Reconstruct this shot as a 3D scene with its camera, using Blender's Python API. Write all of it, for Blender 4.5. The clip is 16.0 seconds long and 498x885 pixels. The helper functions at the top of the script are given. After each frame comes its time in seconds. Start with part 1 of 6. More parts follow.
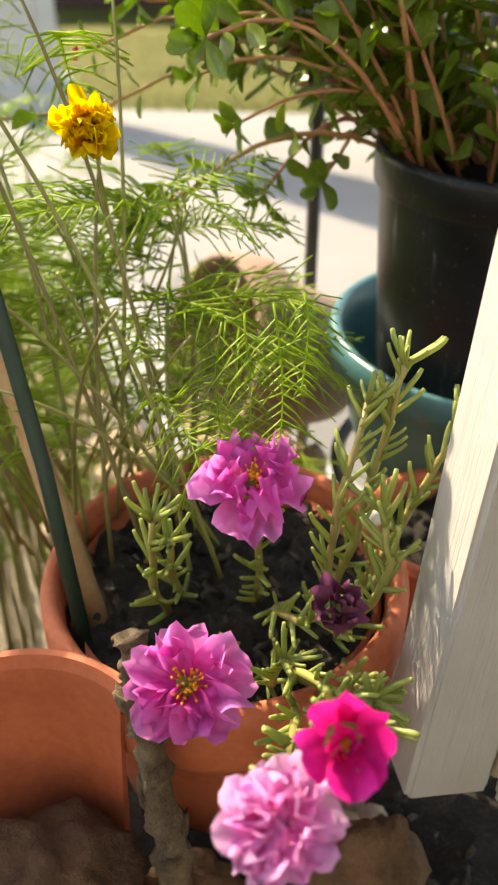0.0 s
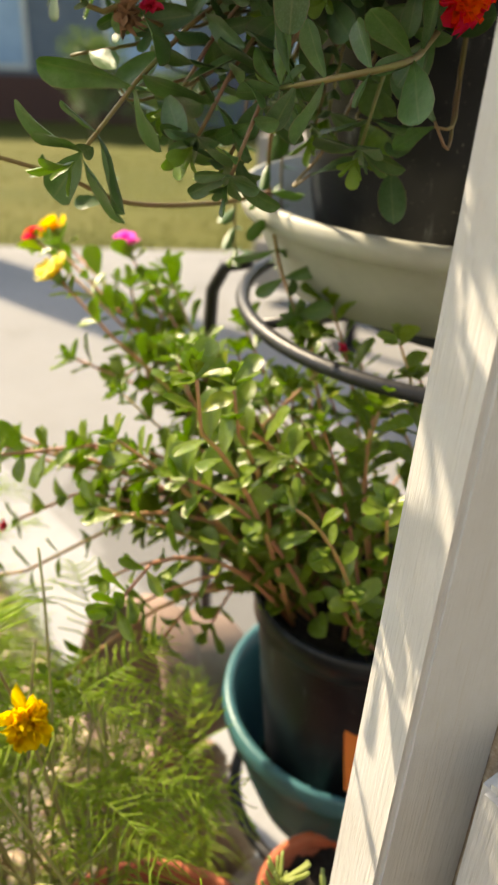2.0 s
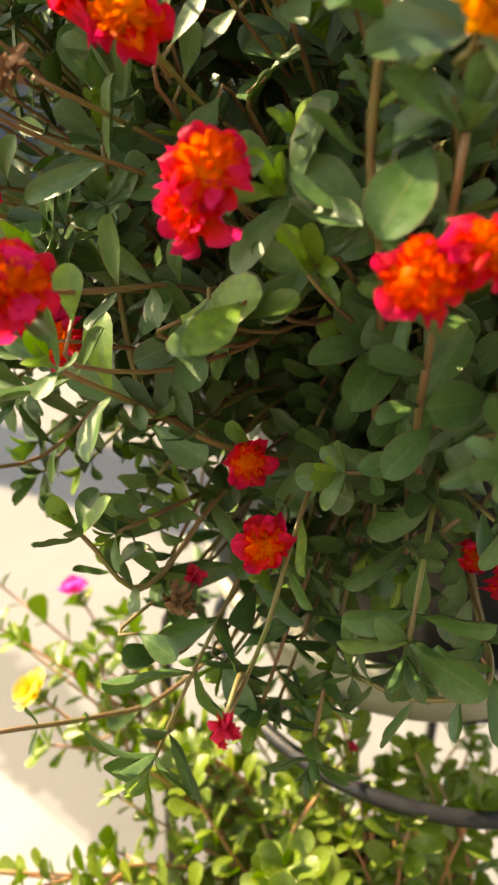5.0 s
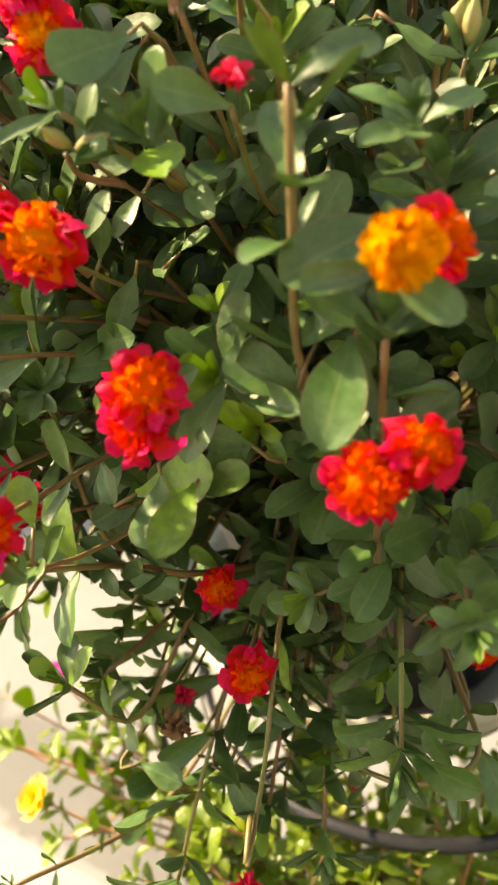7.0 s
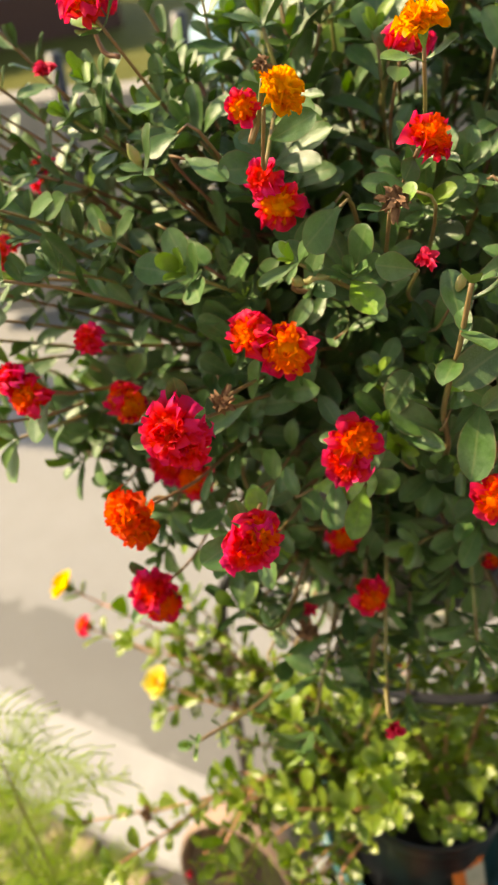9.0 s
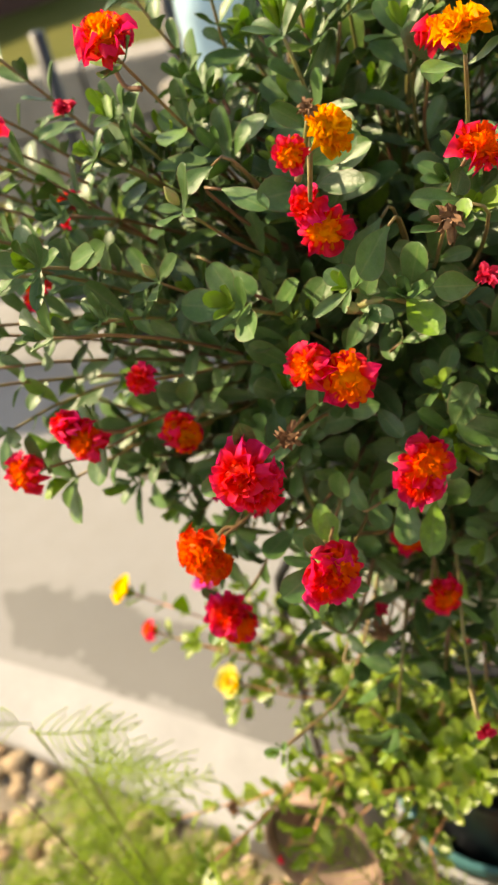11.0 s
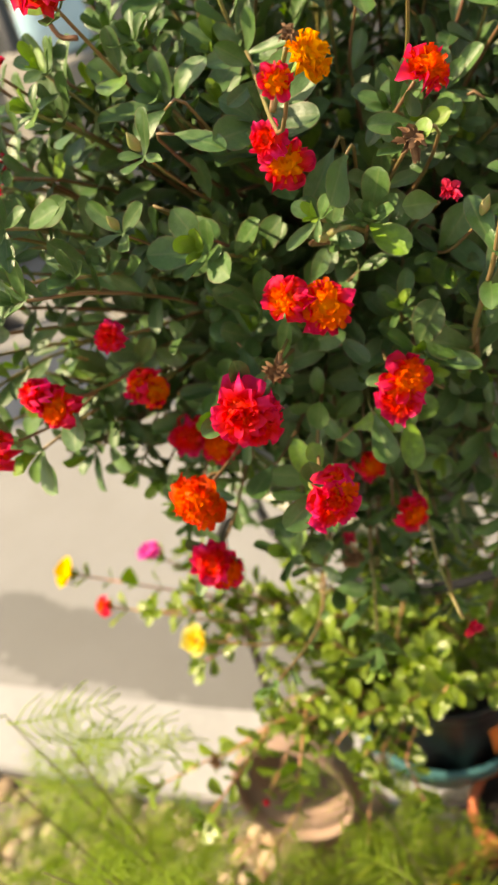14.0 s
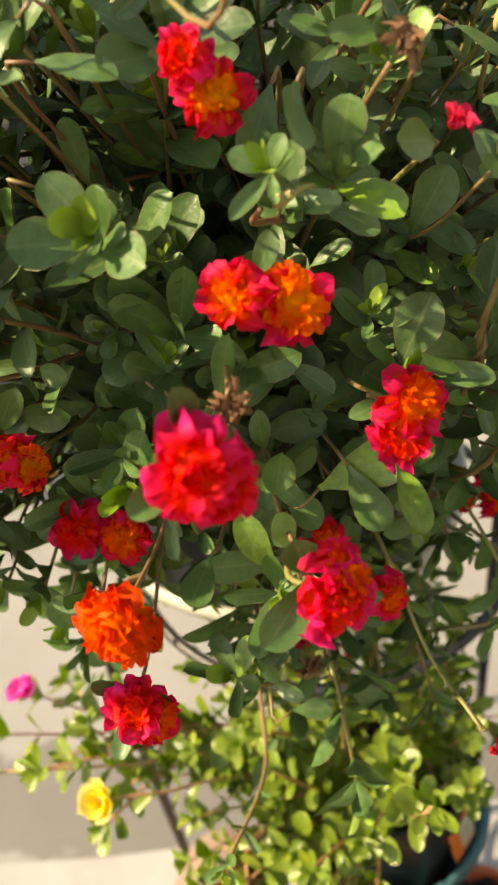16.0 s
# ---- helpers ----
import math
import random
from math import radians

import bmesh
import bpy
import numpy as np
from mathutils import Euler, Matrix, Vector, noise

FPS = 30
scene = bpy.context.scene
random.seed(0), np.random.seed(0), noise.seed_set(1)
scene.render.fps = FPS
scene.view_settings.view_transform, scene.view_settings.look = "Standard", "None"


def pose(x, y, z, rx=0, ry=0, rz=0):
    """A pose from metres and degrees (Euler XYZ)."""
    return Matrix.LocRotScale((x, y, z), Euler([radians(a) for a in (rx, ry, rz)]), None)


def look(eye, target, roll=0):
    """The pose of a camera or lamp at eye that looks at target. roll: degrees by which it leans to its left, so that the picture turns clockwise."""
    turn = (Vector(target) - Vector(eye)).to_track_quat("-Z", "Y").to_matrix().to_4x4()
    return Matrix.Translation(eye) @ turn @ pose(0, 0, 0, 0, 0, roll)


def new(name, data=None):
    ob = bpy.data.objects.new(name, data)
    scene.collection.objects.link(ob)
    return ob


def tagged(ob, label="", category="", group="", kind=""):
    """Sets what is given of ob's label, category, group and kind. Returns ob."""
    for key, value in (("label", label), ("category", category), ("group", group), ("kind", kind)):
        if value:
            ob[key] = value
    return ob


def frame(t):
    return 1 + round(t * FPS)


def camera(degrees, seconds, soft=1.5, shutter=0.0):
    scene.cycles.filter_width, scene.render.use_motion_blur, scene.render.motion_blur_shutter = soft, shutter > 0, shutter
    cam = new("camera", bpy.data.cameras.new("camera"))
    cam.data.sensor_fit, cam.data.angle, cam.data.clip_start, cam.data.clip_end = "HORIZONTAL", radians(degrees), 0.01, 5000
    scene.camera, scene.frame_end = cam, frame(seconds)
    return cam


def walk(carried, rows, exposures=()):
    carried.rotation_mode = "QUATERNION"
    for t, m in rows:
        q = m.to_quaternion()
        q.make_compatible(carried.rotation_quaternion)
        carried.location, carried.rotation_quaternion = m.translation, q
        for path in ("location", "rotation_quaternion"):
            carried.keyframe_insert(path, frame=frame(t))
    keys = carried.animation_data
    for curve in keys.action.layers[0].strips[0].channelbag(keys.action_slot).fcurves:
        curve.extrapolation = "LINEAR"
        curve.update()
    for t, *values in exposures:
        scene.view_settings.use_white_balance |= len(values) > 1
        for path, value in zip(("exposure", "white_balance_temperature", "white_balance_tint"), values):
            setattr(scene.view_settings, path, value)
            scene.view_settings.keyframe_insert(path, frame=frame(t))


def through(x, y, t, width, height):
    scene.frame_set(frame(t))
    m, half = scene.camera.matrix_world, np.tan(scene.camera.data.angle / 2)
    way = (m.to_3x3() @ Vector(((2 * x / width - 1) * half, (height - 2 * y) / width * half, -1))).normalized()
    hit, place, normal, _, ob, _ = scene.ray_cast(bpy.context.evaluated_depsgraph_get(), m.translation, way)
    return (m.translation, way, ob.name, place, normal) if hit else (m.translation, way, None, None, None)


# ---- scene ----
cam = camera(34.5, 16.0, soft=2.0)
cam.data.dof.use_dof = True
cam.data.dof.focus_distance = 0.29
cam.data.dof.aperture_fstop = 15.5
PATH = [
    (0, (0.148, -0.232, 0.829), (0.013, 1.382, -0.345), -0.0),
    (0.5, (0.165, -0.265, 0.889), (0.081, 1.36, -0.274), 1.1),
    (1, (0.156, -0.248, 0.934), (0.114, 1.443, -0.133), 1.5),
    (1.5, (0.148, -0.217, 1.009), (0.176, 1.49, -0.032), 2.1),
    (2, (0.147, -0.198, 1.058), (0.251, 1.535, 0.064), 2.3),
    (2.5, (0.131, -0.172, 1.11), (0.317, 1.564, 0.134), 2.9),
    (3, (0.109, -0.152, 1.152), (0.398, 1.584, 0.2), 3.6),
    (3.5, (0.086, -0.127, 1.181), (0.461, 1.605, 0.254), 4.1),
    (4, (0.074, -0.103, 1.216), (0.544, 1.608, 0.294), 4.2),
    (4.2, (0.07, -0.092, 1.231), (0.572, 1.61, 0.309), 4.3),
    (6.3, (0.048, -0.071, 1.279), (0.658, 1.622, 0.406), -4.6),
    (6.5, (0.051, -0.072, 1.297), (0.684, 1.604, 0.406), -5.1),
    (7, (0.061, -0.057, 1.311), (0.72, 1.574, 0.357), -6.2),
    (7.5, (0.057, -0.062, 1.334), (0.738, 1.524, 0.324), -6.7),
    (8, (0.009, -0.073, 1.353), (0.71, 1.454, 0.269), -6.1),
    (8.5, (-0.024, -0.079, 1.391), (0.669, 1.395, 0.229), -5.5),
    (9, (-0.048, -0.09, 1.435), (0.641, 1.347, 0.226), -5.7),
    (9.5, (-0.056, -0.093, 1.453), (0.627, 1.331, 0.225), -7.0),
    (10, (-0.048, -0.08, 1.461), (0.61, 1.344, 0.22), -9.5),
    (10.2, (-0.052, -0.074, 1.465), (0.592, 1.349, 0.217), -10.6),
    (12.3, (-0.041, -0.053, 1.454), (0.528, 1.296, 0.091), -16.0),
    (12.5, (-0.044, -0.052, 1.454), (0.55, 1.279, 0.084), -15.7),
    (13, (-0.074, -0.06, 1.466), (0.587, 1.225, 0.083), -15.0),
    (13.5, (-0.102, -0.058, 1.469), (0.626, 1.182, 0.08), -14.4),
    (14, (-0.098, -0.042, 1.463), (0.704, 1.153, 0.075), -14.1),
    (14.5, (-0.097, -0.012, 1.429), (0.799, 1.13, 0.053), -13.6),
    (15, (-0.107, 0.022, 1.392), (0.895, 1.105, 0.041), -12.7),
    (15.5, (-0.095, 0.037, 1.383), (1.003, 1.066, 0.066), -11.3),
    (16, (-0.068, 0.052, 1.378), (1.108, 1.036, 0.094), -9.6),
]
walk(cam, [(t, look(eye, target, roll)) for t, eye, target, roll in PATH], [(0, 1.75, 8700, 10), (1, 1.58, 8700, 10), (2.5, 1.46, 8900, 10), (3.4, 1.74, 9300, 10), (4.2, 1.80, 9900, 10), (7.2, 1.86, 10900, 10), (9, 1.38, 9800, 10), (13, 1.36, 9800, 10), (16, 1.40, 10300, 10)])

# ---- light ----
SUN_DIR = Vector((-0.655, 0.755, 0.85)).normalized()      # towards the sun
world = bpy.data.worlds.new("world")
scene.world = world
world.use_nodes = True
wn = world.node_tree.nodes
sky = wn.new("ShaderNodeTexSky")
sky.sky_type = "NISHITA"
sky.sun_disc = False
sky.sun_elevation = math.asin(SUN_DIR.z)
sky.sun_rotation = math.atan2(SUN_DIR.x, SUN_DIR.y)
wn["Background"].inputs["Strength"].default_value = 0.15
world.node_tree.links.new(sky.outputs["Color"], wn["Background"].inputs["Color"])
sun_data = bpy.data.lights.new("sun", "SUN")
sun_data.energy = 3.6
sun_data.angle = radians(0.6)
sun_data.color = (1.0, 0.94, 0.84)
sun = new("sun", sun_data)
sun.matrix_world = look((-3, 4, 5), Vector((-3, 4, 5)) - SUN_DIR)


# ---- materials ----
class Mat:
    """A node material with short ways to add and wire nodes."""

    def __init__(self, name):
        self.m = bpy.data.materials.new(name)
        self.m.use_nodes = True
        self.t = self.m.node_tree
        self.bsdf = self.t.nodes["Principled BSDF"]
        self.out = self.t.nodes["Material Output"]

    def add(self, kind, **sets):
        n = self.t.nodes.new("ShaderNode" + kind)
        for k, v in sets.items():
            n.inputs[k.replace("_", " ")].default_value = v
        return n

    def wire(self, a, b):
        self.t.links.new(a, b)

    def coords(self, kind="Object"):
        return self.add("TexCoord").outputs[kind]

    def noise(self, scale, detail=4.0, rough=0.55, kind="Object", vec=None, distortion=0.0):
        n = self.add("TexNoise", Scale=scale, Detail=detail, Roughness=rough, Distortion=distortion)
        self.wire(vec if vec is not None else self.coords(kind), n.inputs["Vector"])
        return n.outputs["Fac"]

    def ramp(self, fac, stops):
        n = self.t.nodes.new("ShaderNodeValToRGB")
        e = n.color_ramp.elements
        while len(e) < len(stops):
            e.new(0.5)
        for el, (p, c) in zip(e, stops):
            el.position = p
            el.color = (*c, 1) if len(c) == 3 else c
        self.wire(fac, n.inputs["Fac"])
        return n.outputs["Color"]

    def mix(self, fac, a, b, blend="MIX"):
        n = self.t.nodes.new("ShaderNodeMix")
        n.data_type = "RGBA"
        n.blend_type = blend
        for sock, v in ((0, fac), (6, a), (7, b)):
            if hasattr(v, "links"):
                self.wire(v, n.inputs[sock])
            elif sock == 0:
                n.inputs[0].default_value = v
            else:
                n.inputs[sock].default_value = (*v, 1)
        return n.outputs[2]

    def math(self, op, a, b=0.0):
        n = self.t.nodes.new("ShaderNodeMath")
        n.operation = op
        for sock, v in ((0, a), (1, b)):
            if hasattr(v, "links"):
                self.wire(v, n.inputs[sock])
            else:
                n.inputs[sock].default_value = v
        return n.outputs[0]

    def chance(self):
        """A value of 0 to 1 that differs from piece to piece, loose or joined."""
        a = self.add("ObjectInfo").outputs["Random"]
        g = self.add("NewGeometry").outputs["Random Per Island"]
        return self.math("FRACT", self.math("ADD", a, g))

    def finish(self, colour, rough=0.6, bump=None, bump_strength=0.3, bump_dist=0.002, metal=0.0, spec=0.5, through=0.0, through_colour=None):
        b = self.bsdf
        if hasattr(colour, "links"):
            self.wire(colour, b.inputs["Base Color"])
        else:
            b.inputs["Base Color"].default_value = (*colour, 1)
        if hasattr(rough, "links"):
            self.wire(rough, b.inputs["Roughness"])
        else:
            b.inputs["Roughness"].default_value = rough
        b.inputs["Metallic"].default_value = metal
        b.inputs["Specular IOR Level"].default_value = spec
        if bump is not None:
            n = self.add("Bump", Strength=bump_strength, Distance=bump_dist)
            self.wire(bump, n.inputs["Height"])
            self.wire(n.outputs["Normal"], b.inputs["Normal"])
        if through > 0:
            tr = self.add("BsdfTranslucent")
            src = through_colour if through_colour is not None else colour
            if hasattr(src, "links"):
                self.wire(src, tr.inputs["Color"])
            else:
                tr.inputs["Color"].default_value = (*src, 1)
            mx = self.add("MixShader", Fac=through)
            self.wire(b.outputs["BSDF"], mx.inputs[1])
            self.wire(tr.outputs["BSDF"], mx.inputs[2])
            self.wire(mx.outputs["Shader"], self.out.inputs["Surface"])
        return self.m


def simple(name, lo, hi, scale, rough=0.6, bump=0.3, dist=0.002, kind="Object", metal=0.0, spec=0.5):
    """A two-scale mottled surface between two colours."""
    k = Mat(name)
    big = k.noise(scale, 5, 0.6, kind)
    fine = k.noise(scale * 9, 4, 0.6, kind)
    f = k.math("ADD", k.math("MULTIPLY", big, 0.65), k.math("MULTIPLY", fine, 0.35))
    c = k.ramp(f, [(0.3, lo), (0.7, hi)])
    return k.finish(c, rough, fine, bump, dist, metal, spec)


def leaf_mat(name, dark, light, young, back, rough, through, spec=0.5):
    """Waxy succulent leaf: each one a little different, silvery bloom and pale sky sheen coloured in as blotches, paler
    midrib, thin reddish margin.
    """
    k = Mat(name)
    r = k.chance()
    where = k.add("NewGeometry").outputs["Position"]
    base = k.ramp(r, [(0.0, dark), (0.40, light), (0.92, light), (1.0, young)])
    fine = k.noise(1500.0, 3, 0.65, vec=where)
    spots = k.noise(330.0, 4, 0.6, vec=where)
    large = k.noise(70.0, 3, 0.6, vec=where)
    # the back colour carries bloom and a painted grey sheen
    c = k.mix(k.ramp(large, [(0.40, (0, 0, 0)), (0.68, (0.55, 0.55, 0.55))]), base, back)
    c = k.mix(k.ramp(spots, [(0.40, (0.4, 0.4, 0.4)), (0.60, (0, 0, 0))]), c, dark)
    c = k.mix(k.ramp(fine, [(0.48, (0, 0, 0)), (0.72, (0.45, 0.45, 0.45))]), c, back)
    across = k.add("Attribute")
    across.attribute_name = "across"
    a = across.outputs["Fac"]
    rib = k.ramp(a, [(0.0, (0.35, 0.35, 0.35)), (0.10, (0, 0, 0)), (0.90, (0, 0, 0)), (1.0, (0.55, 0.55, 0.55))])
    edge = k.ramp(a, [(0.4, (0.30, 0.34, 0.14)), (0.6, (0.28, 0.12, 0.10))])
    c = k.mix(rib, c, edge)
    rg = k.math("ADD", k.math("MULTIPLY", spots, 0.35), rough - 0.17)
    glow = k.mix(0.40, base, (0.28, 0.46, 0.03))
    h = k.math("ADD", k.math("MULTIPLY", fine, 0.8), spots)
    return k.finish(c, rg, h, 0.30, 0.0008, 0.0, spec, through, glow)


def petal_mat(name, inner, mid, edge, radius, through=0.35):
    """Thin petal, coloured from the heart outward, with fine veins."""
    k = Mat(name)
    co = k.coords()
    ln = k.t.nodes.new("ShaderNodeVectorMath")
    ln.operation = "LENGTH"
    k.wire(co, ln.inputs[0])
    streak = k.noise(420.0, 2, 0.5, vec=co)
    big = k.noise(120.0, 3, 0.5, vec=co)
    d = k.math("ADD", k.math("DIVIDE", ln.outputs["Value"], radius), k.math("MULTIPLY", k.math("SUBTRACT", big, 0.5), 0.7))
    c = k.ramp(d, [(0.18, inner), (0.6, mid), (1.0, edge)])
    dark = k.mix(1.0, c, (0.85, 0.78, 0.83), "MULTIPLY")
    c = k.mix(k.ramp(streak, [(0.4, (0, 0, 0)), (0.75, (0.6, 0.6, 0.6))]), c, dark)
    return k.finish(c, 0.55, streak, 0.2, 0.0008, 0.0, 0.18, through)


def stem_mat(name, a, b, c3):
    k = Mat(name)
    n = k.noise(38.0, 3, 0.6)
    f = k.noise(400.0, 3, 0.6)
    r = k.chance()
    c = k.ramp(k.math("ADD", k.math("MULTIPLY", n, 0.7), k.math("MULTIPLY", r, 0.3)), [(0.25, a), (0.5, b), (0.72, c3)])
    c = k.mix(k.math("MULTIPLY", f, 0.35), c, a)
    return k.finish(c, 0.42, f, 0.2, 0.0006, 0.0, 0.5, 0.12)


M_LEAF = leaf_mat("purslane_leaf", (0.026, 0.078, 0.015), (0.082, 0.200, 0.042), (0.25, 0.46, 0.030), (0.160, 0.255, 0.120), 0.38, 0.28, 0.65)
M_YOUNG = leaf_mat("young_leaf", (0.17, 0.29, 0.030), (0.27, 0.44, 0.040), (0.36, 0.54, 0.045), (0.32, 0.46, 0.14), 0.36, 0.45, 0.6)
M_LEAF_LOW = leaf_mat("small_purslane_leaf", (0.14, 0.24, 0.022), (0.32, 0.44, 0.042), (0.55, 0.60, 0.045), (0.36, 0.48, 0.15), 0.24, 0.58, 0.9)
M_STEM = stem_mat("purslane_stem", (0.25, 0.105, 0.07), (0.23, 0.17, 0.065), (0.20, 0.25, 0.06))
M_STEM_LOW = stem_mat("pink_stem", (0.46, 0.17, 0.11), (0.52, 0.27, 0.12), (0.44, 0.40, 0.09))
M_FROND = leaf_mat("vine_frond", (0.30, 0.46, 0.022), (0.48, 0.63, 0.040), (0.64, 0.69, 0.060), (0.50, 0.64, 0.10), 0.40, 0.66)
M_FROND_STEM = stem_mat("vine_stem", (0.18, 0.12, 0.06), (0.26, 0.24, 0.08), (0.32, 0.36, 0.10))
M_NEEDLE = leaf_mat("moss_rose_leaf", (0.30, 0.36, 0.06), (0.44, 0.50, 0.10), (0.56, 0.58, 0.13), (0.40, 0.46, 0.2), 0.42, 0.40)
M_NEEDLE_STEM = stem_mat("moss_rose_stem", (0.26, 0.20, 0.08), (0.33, 0.31, 0.09), (0.38, 0.40, 0.12))
P_RED = petal_mat("red_petal", (0.93, 0.13, 0.006), (0.90, 0.024, 0.014), (0.84, 0.012, 0.12), 0.0165, 0.5)
P_FLAME = petal_mat("flame_petal", (0.95, 0.42, 0.008), (0.95, 0.19, 0.008), (0.93, 0.045, 0.014), 0.0150, 0.55)
P_CRIMSON = petal_mat("crimson_petal", (0.93, 0.09, 0.010), (0.90, 0.018, 0.026), (0.87, 0.020, 0.20), 0.0165, 0.5)
P_ORANGE = petal_mat("orange_petal", (0.95, 0.52, 0.008), (0.95, 0.34, 0.008), (0.94, 0.13, 0.012), 0.0150, 0.55)
P_GOLD = petal_mat("golden_orange_petal", (0.95, 0.64, 0.012), (0.95, 0.49, 0.008), (0.94, 0.32, 0.008), 0.0150, 0.60)
P_YELLOW = petal_mat("yellow_petal", (0.90, 0.48, 0.006), (0.92, 0.64, 0.012), (0.93, 0.74, 0.03), 0.017, 0.5)
P_PALE = petal_mat("pale_yellow_petal", (0.90, 0.60, 0.02), (0.92, 0.80, 0.12), (0.93, 0.87, 0.36), 0.0125, 0.5)
P_PINK = petal_mat("pink_petal", (0.92, 0.07, 0.52), (0.96, 0.23, 0.76), (0.97, 0.40, 0.90), 0.026, 0.62)
P_PALE_PINK = petal_mat("pale_pink_petal", (0.92, 0.16, 0.56), (0.97, 0.50, 0.88), (0.98, 0.74, 0.96), 0.022, 0.60)
P_MAGENTA = petal_mat("magenta_petal", (0.60, 0.006, 0.14), (0.84, 0.02, 0.36), (0.88, 0.08, 0.54), 0.024, 0.45)
P_BUD = petal_mat("bud_petal", (0.62, 0.02, 0.02), (0.76, 0.022, 0.055), (0.80, 0.045, 0.17), 0.008, 0.4)
P_WILT = petal_mat("wilted_petal", (0.05, 0.012, 0.02), (0.10, 0.022, 0.055), (0.16, 0.04, 0.10), 0.014, 0.1)
M_STAMEN = simple("stamen", (0.75, 0.24, 0.01), (0.90, 0.50, 0.03), 500, 0.6)
M_BUD = simple("flower_bud", (0.22, 0.32, 0.07), (0.44, 0.27, 0.15), 220, 0.5)
M_PALE_STALK = simple("pale_stalk", (0.52, 0.52, 0.20), (0.64, 0.60, 0.32), 160, 0.5)
M_PALE_BUD = simple("pale_bud", (0.60, 0.54, 0.44), (0.74, 0.70, 0.62), 200, 0.6)
M_DRY = simple("dried_flower", (0.10, 0.045, 0.02), (0.30, 0.15, 0.07), 320, 0.85)


def pot_mat():
    """Black nursery-pot plastic with pale scuffs and painted reflection streaks running down it and dust specks."""
    k = Mat("black_plastic")
    mp = k.add("Mapping")
    mp.inputs["Scale"].default_value = (1.0, 1.0, 0.09)
    k.wire(k.coords(), mp.inputs["Vector"])
    streak = k.noise(95.0, 5, 0.7, vec=mp.outputs["Vector"])
    patch = k.noise(16.0, 3, 0.6)
    speck = k.noise(420.0, 3, 0.6)
    c = k.ramp(patch, [(0.35, (0.007, 0.008, 0.010)), (0.7, (0.020, 0.022, 0.026))])
    scuff_gleam = k.math("MULTIPLY", k.ramp(streak, [(0.56, (0, 0, 0)), (0.70, (0.9, 0.9, 0.9))]), k.ramp(patch, [(0.48, (0, 0, 0)), (0.62, (1, 1, 1))]))
    c = k.mix(scuff_gleam, c, (0.24, 0.26, 0.28))
    c = k.mix(k.ramp(speck, [(0.66, (0, 0, 0)), (0.74, (0.4, 0.4, 0.4))]), c, (0.30, 0.29, 0.26))
    return k.finish(c, k.math("ADD", k.math("MULTIPLY", scuff_gleam, 0.35), 0.33), speck, 0.12, 0.0008, 0.0, 0.25)


M_BLACK_POT = pot_mat()
M_TEAL = simple("teal_plastic", (0.030, 0.115, 0.130), (0.055, 0.180, 0.195), 18, 0.34, 0.12, 0.001)
M_WHITE_POT = simple("cream_plastic", (0.33, 0.325, 0.265), (0.42, 0.415, 0.35), 14, 0.45, 0.12, 0.001)
M_IRON = simple("black_iron", (0.010, 0.010, 0.012), (0.028, 0.028, 0.032), 60, 0.42, 0.25, 0.001)
M_TERRA = simple("terracotta", (0.38, 0.085, 0.035), (0.58, 0.165, 0.075), 26, 0.72, 0.3, 0.0012)
M_TERRA_PALE = simple("weathered_terracotta", (0.22, 0.135, 0.10), (0.36, 0.25, 0.19), 20, 0.8, 0.3, 0.0015)
M_TAG = simple("orange_tag", (0.72, 0.16, 0.03), (0.80, 0.24, 0.05), 60, 0.4)
M_TAG_PALE = simple("tag_print", (0.35, 0.38, 0.30), (0.62, 0.60, 0.50), 140, 0.4)
M_STAKE = simple("green_coated_stake", (0.008, 0.028, 0.020), (0.018, 0.052, 0.038), 50, 0.45, 0.2, 0.001)
M_STICK = simple("bare_wood_stick", (0.34, 0.20, 0.09), (0.52, 0.34, 0.17), 40, 0.75)
M_BARK = simple("crumbling_bark", (0.10, 0.058, 0.030), (0.52, 0.38, 0.24), 150, 0.95, 1.0, 0.006)


def paint_mat():
    """White paint brushed over wood: vertical brush grooves, grime in streaks."""
    k = Mat("white_paint")
    mp = k.add("Mapping")
    mp.inputs["Scale"].default_value = (1.0, 1.0, 0.035)
    k.wire(k.coords(), mp.inputs["Vector"])
    groove = k.noise(420.0, 5, 0.65, vec=mp.outputs["Vector"])
    wide = k.noise(75.0, 4, 0.6, vec=mp.outputs["Vector"])
    grime = k.noise(14.0, 6, 0.65)
    c = k.ramp(grime, [(0.38, (0.51, 0.502, 0.488)), (0.62, (0.46, 0.442, 0.415)), (0.80, (0.37, 0.315, 0.255))])
    c = k.mix(k.ramp(groove, [(0.30, (1, 1, 1)), (0.40, (0, 0, 0))]), c, (0.45, 0.42, 0.375))
    h = k.math("ADD", groove, k.math("MULTIPLY", wide, 0.7))
    return k.finish(c, 0.5, h, 0.5, 0.0018)


M_PAINT = paint_mat()


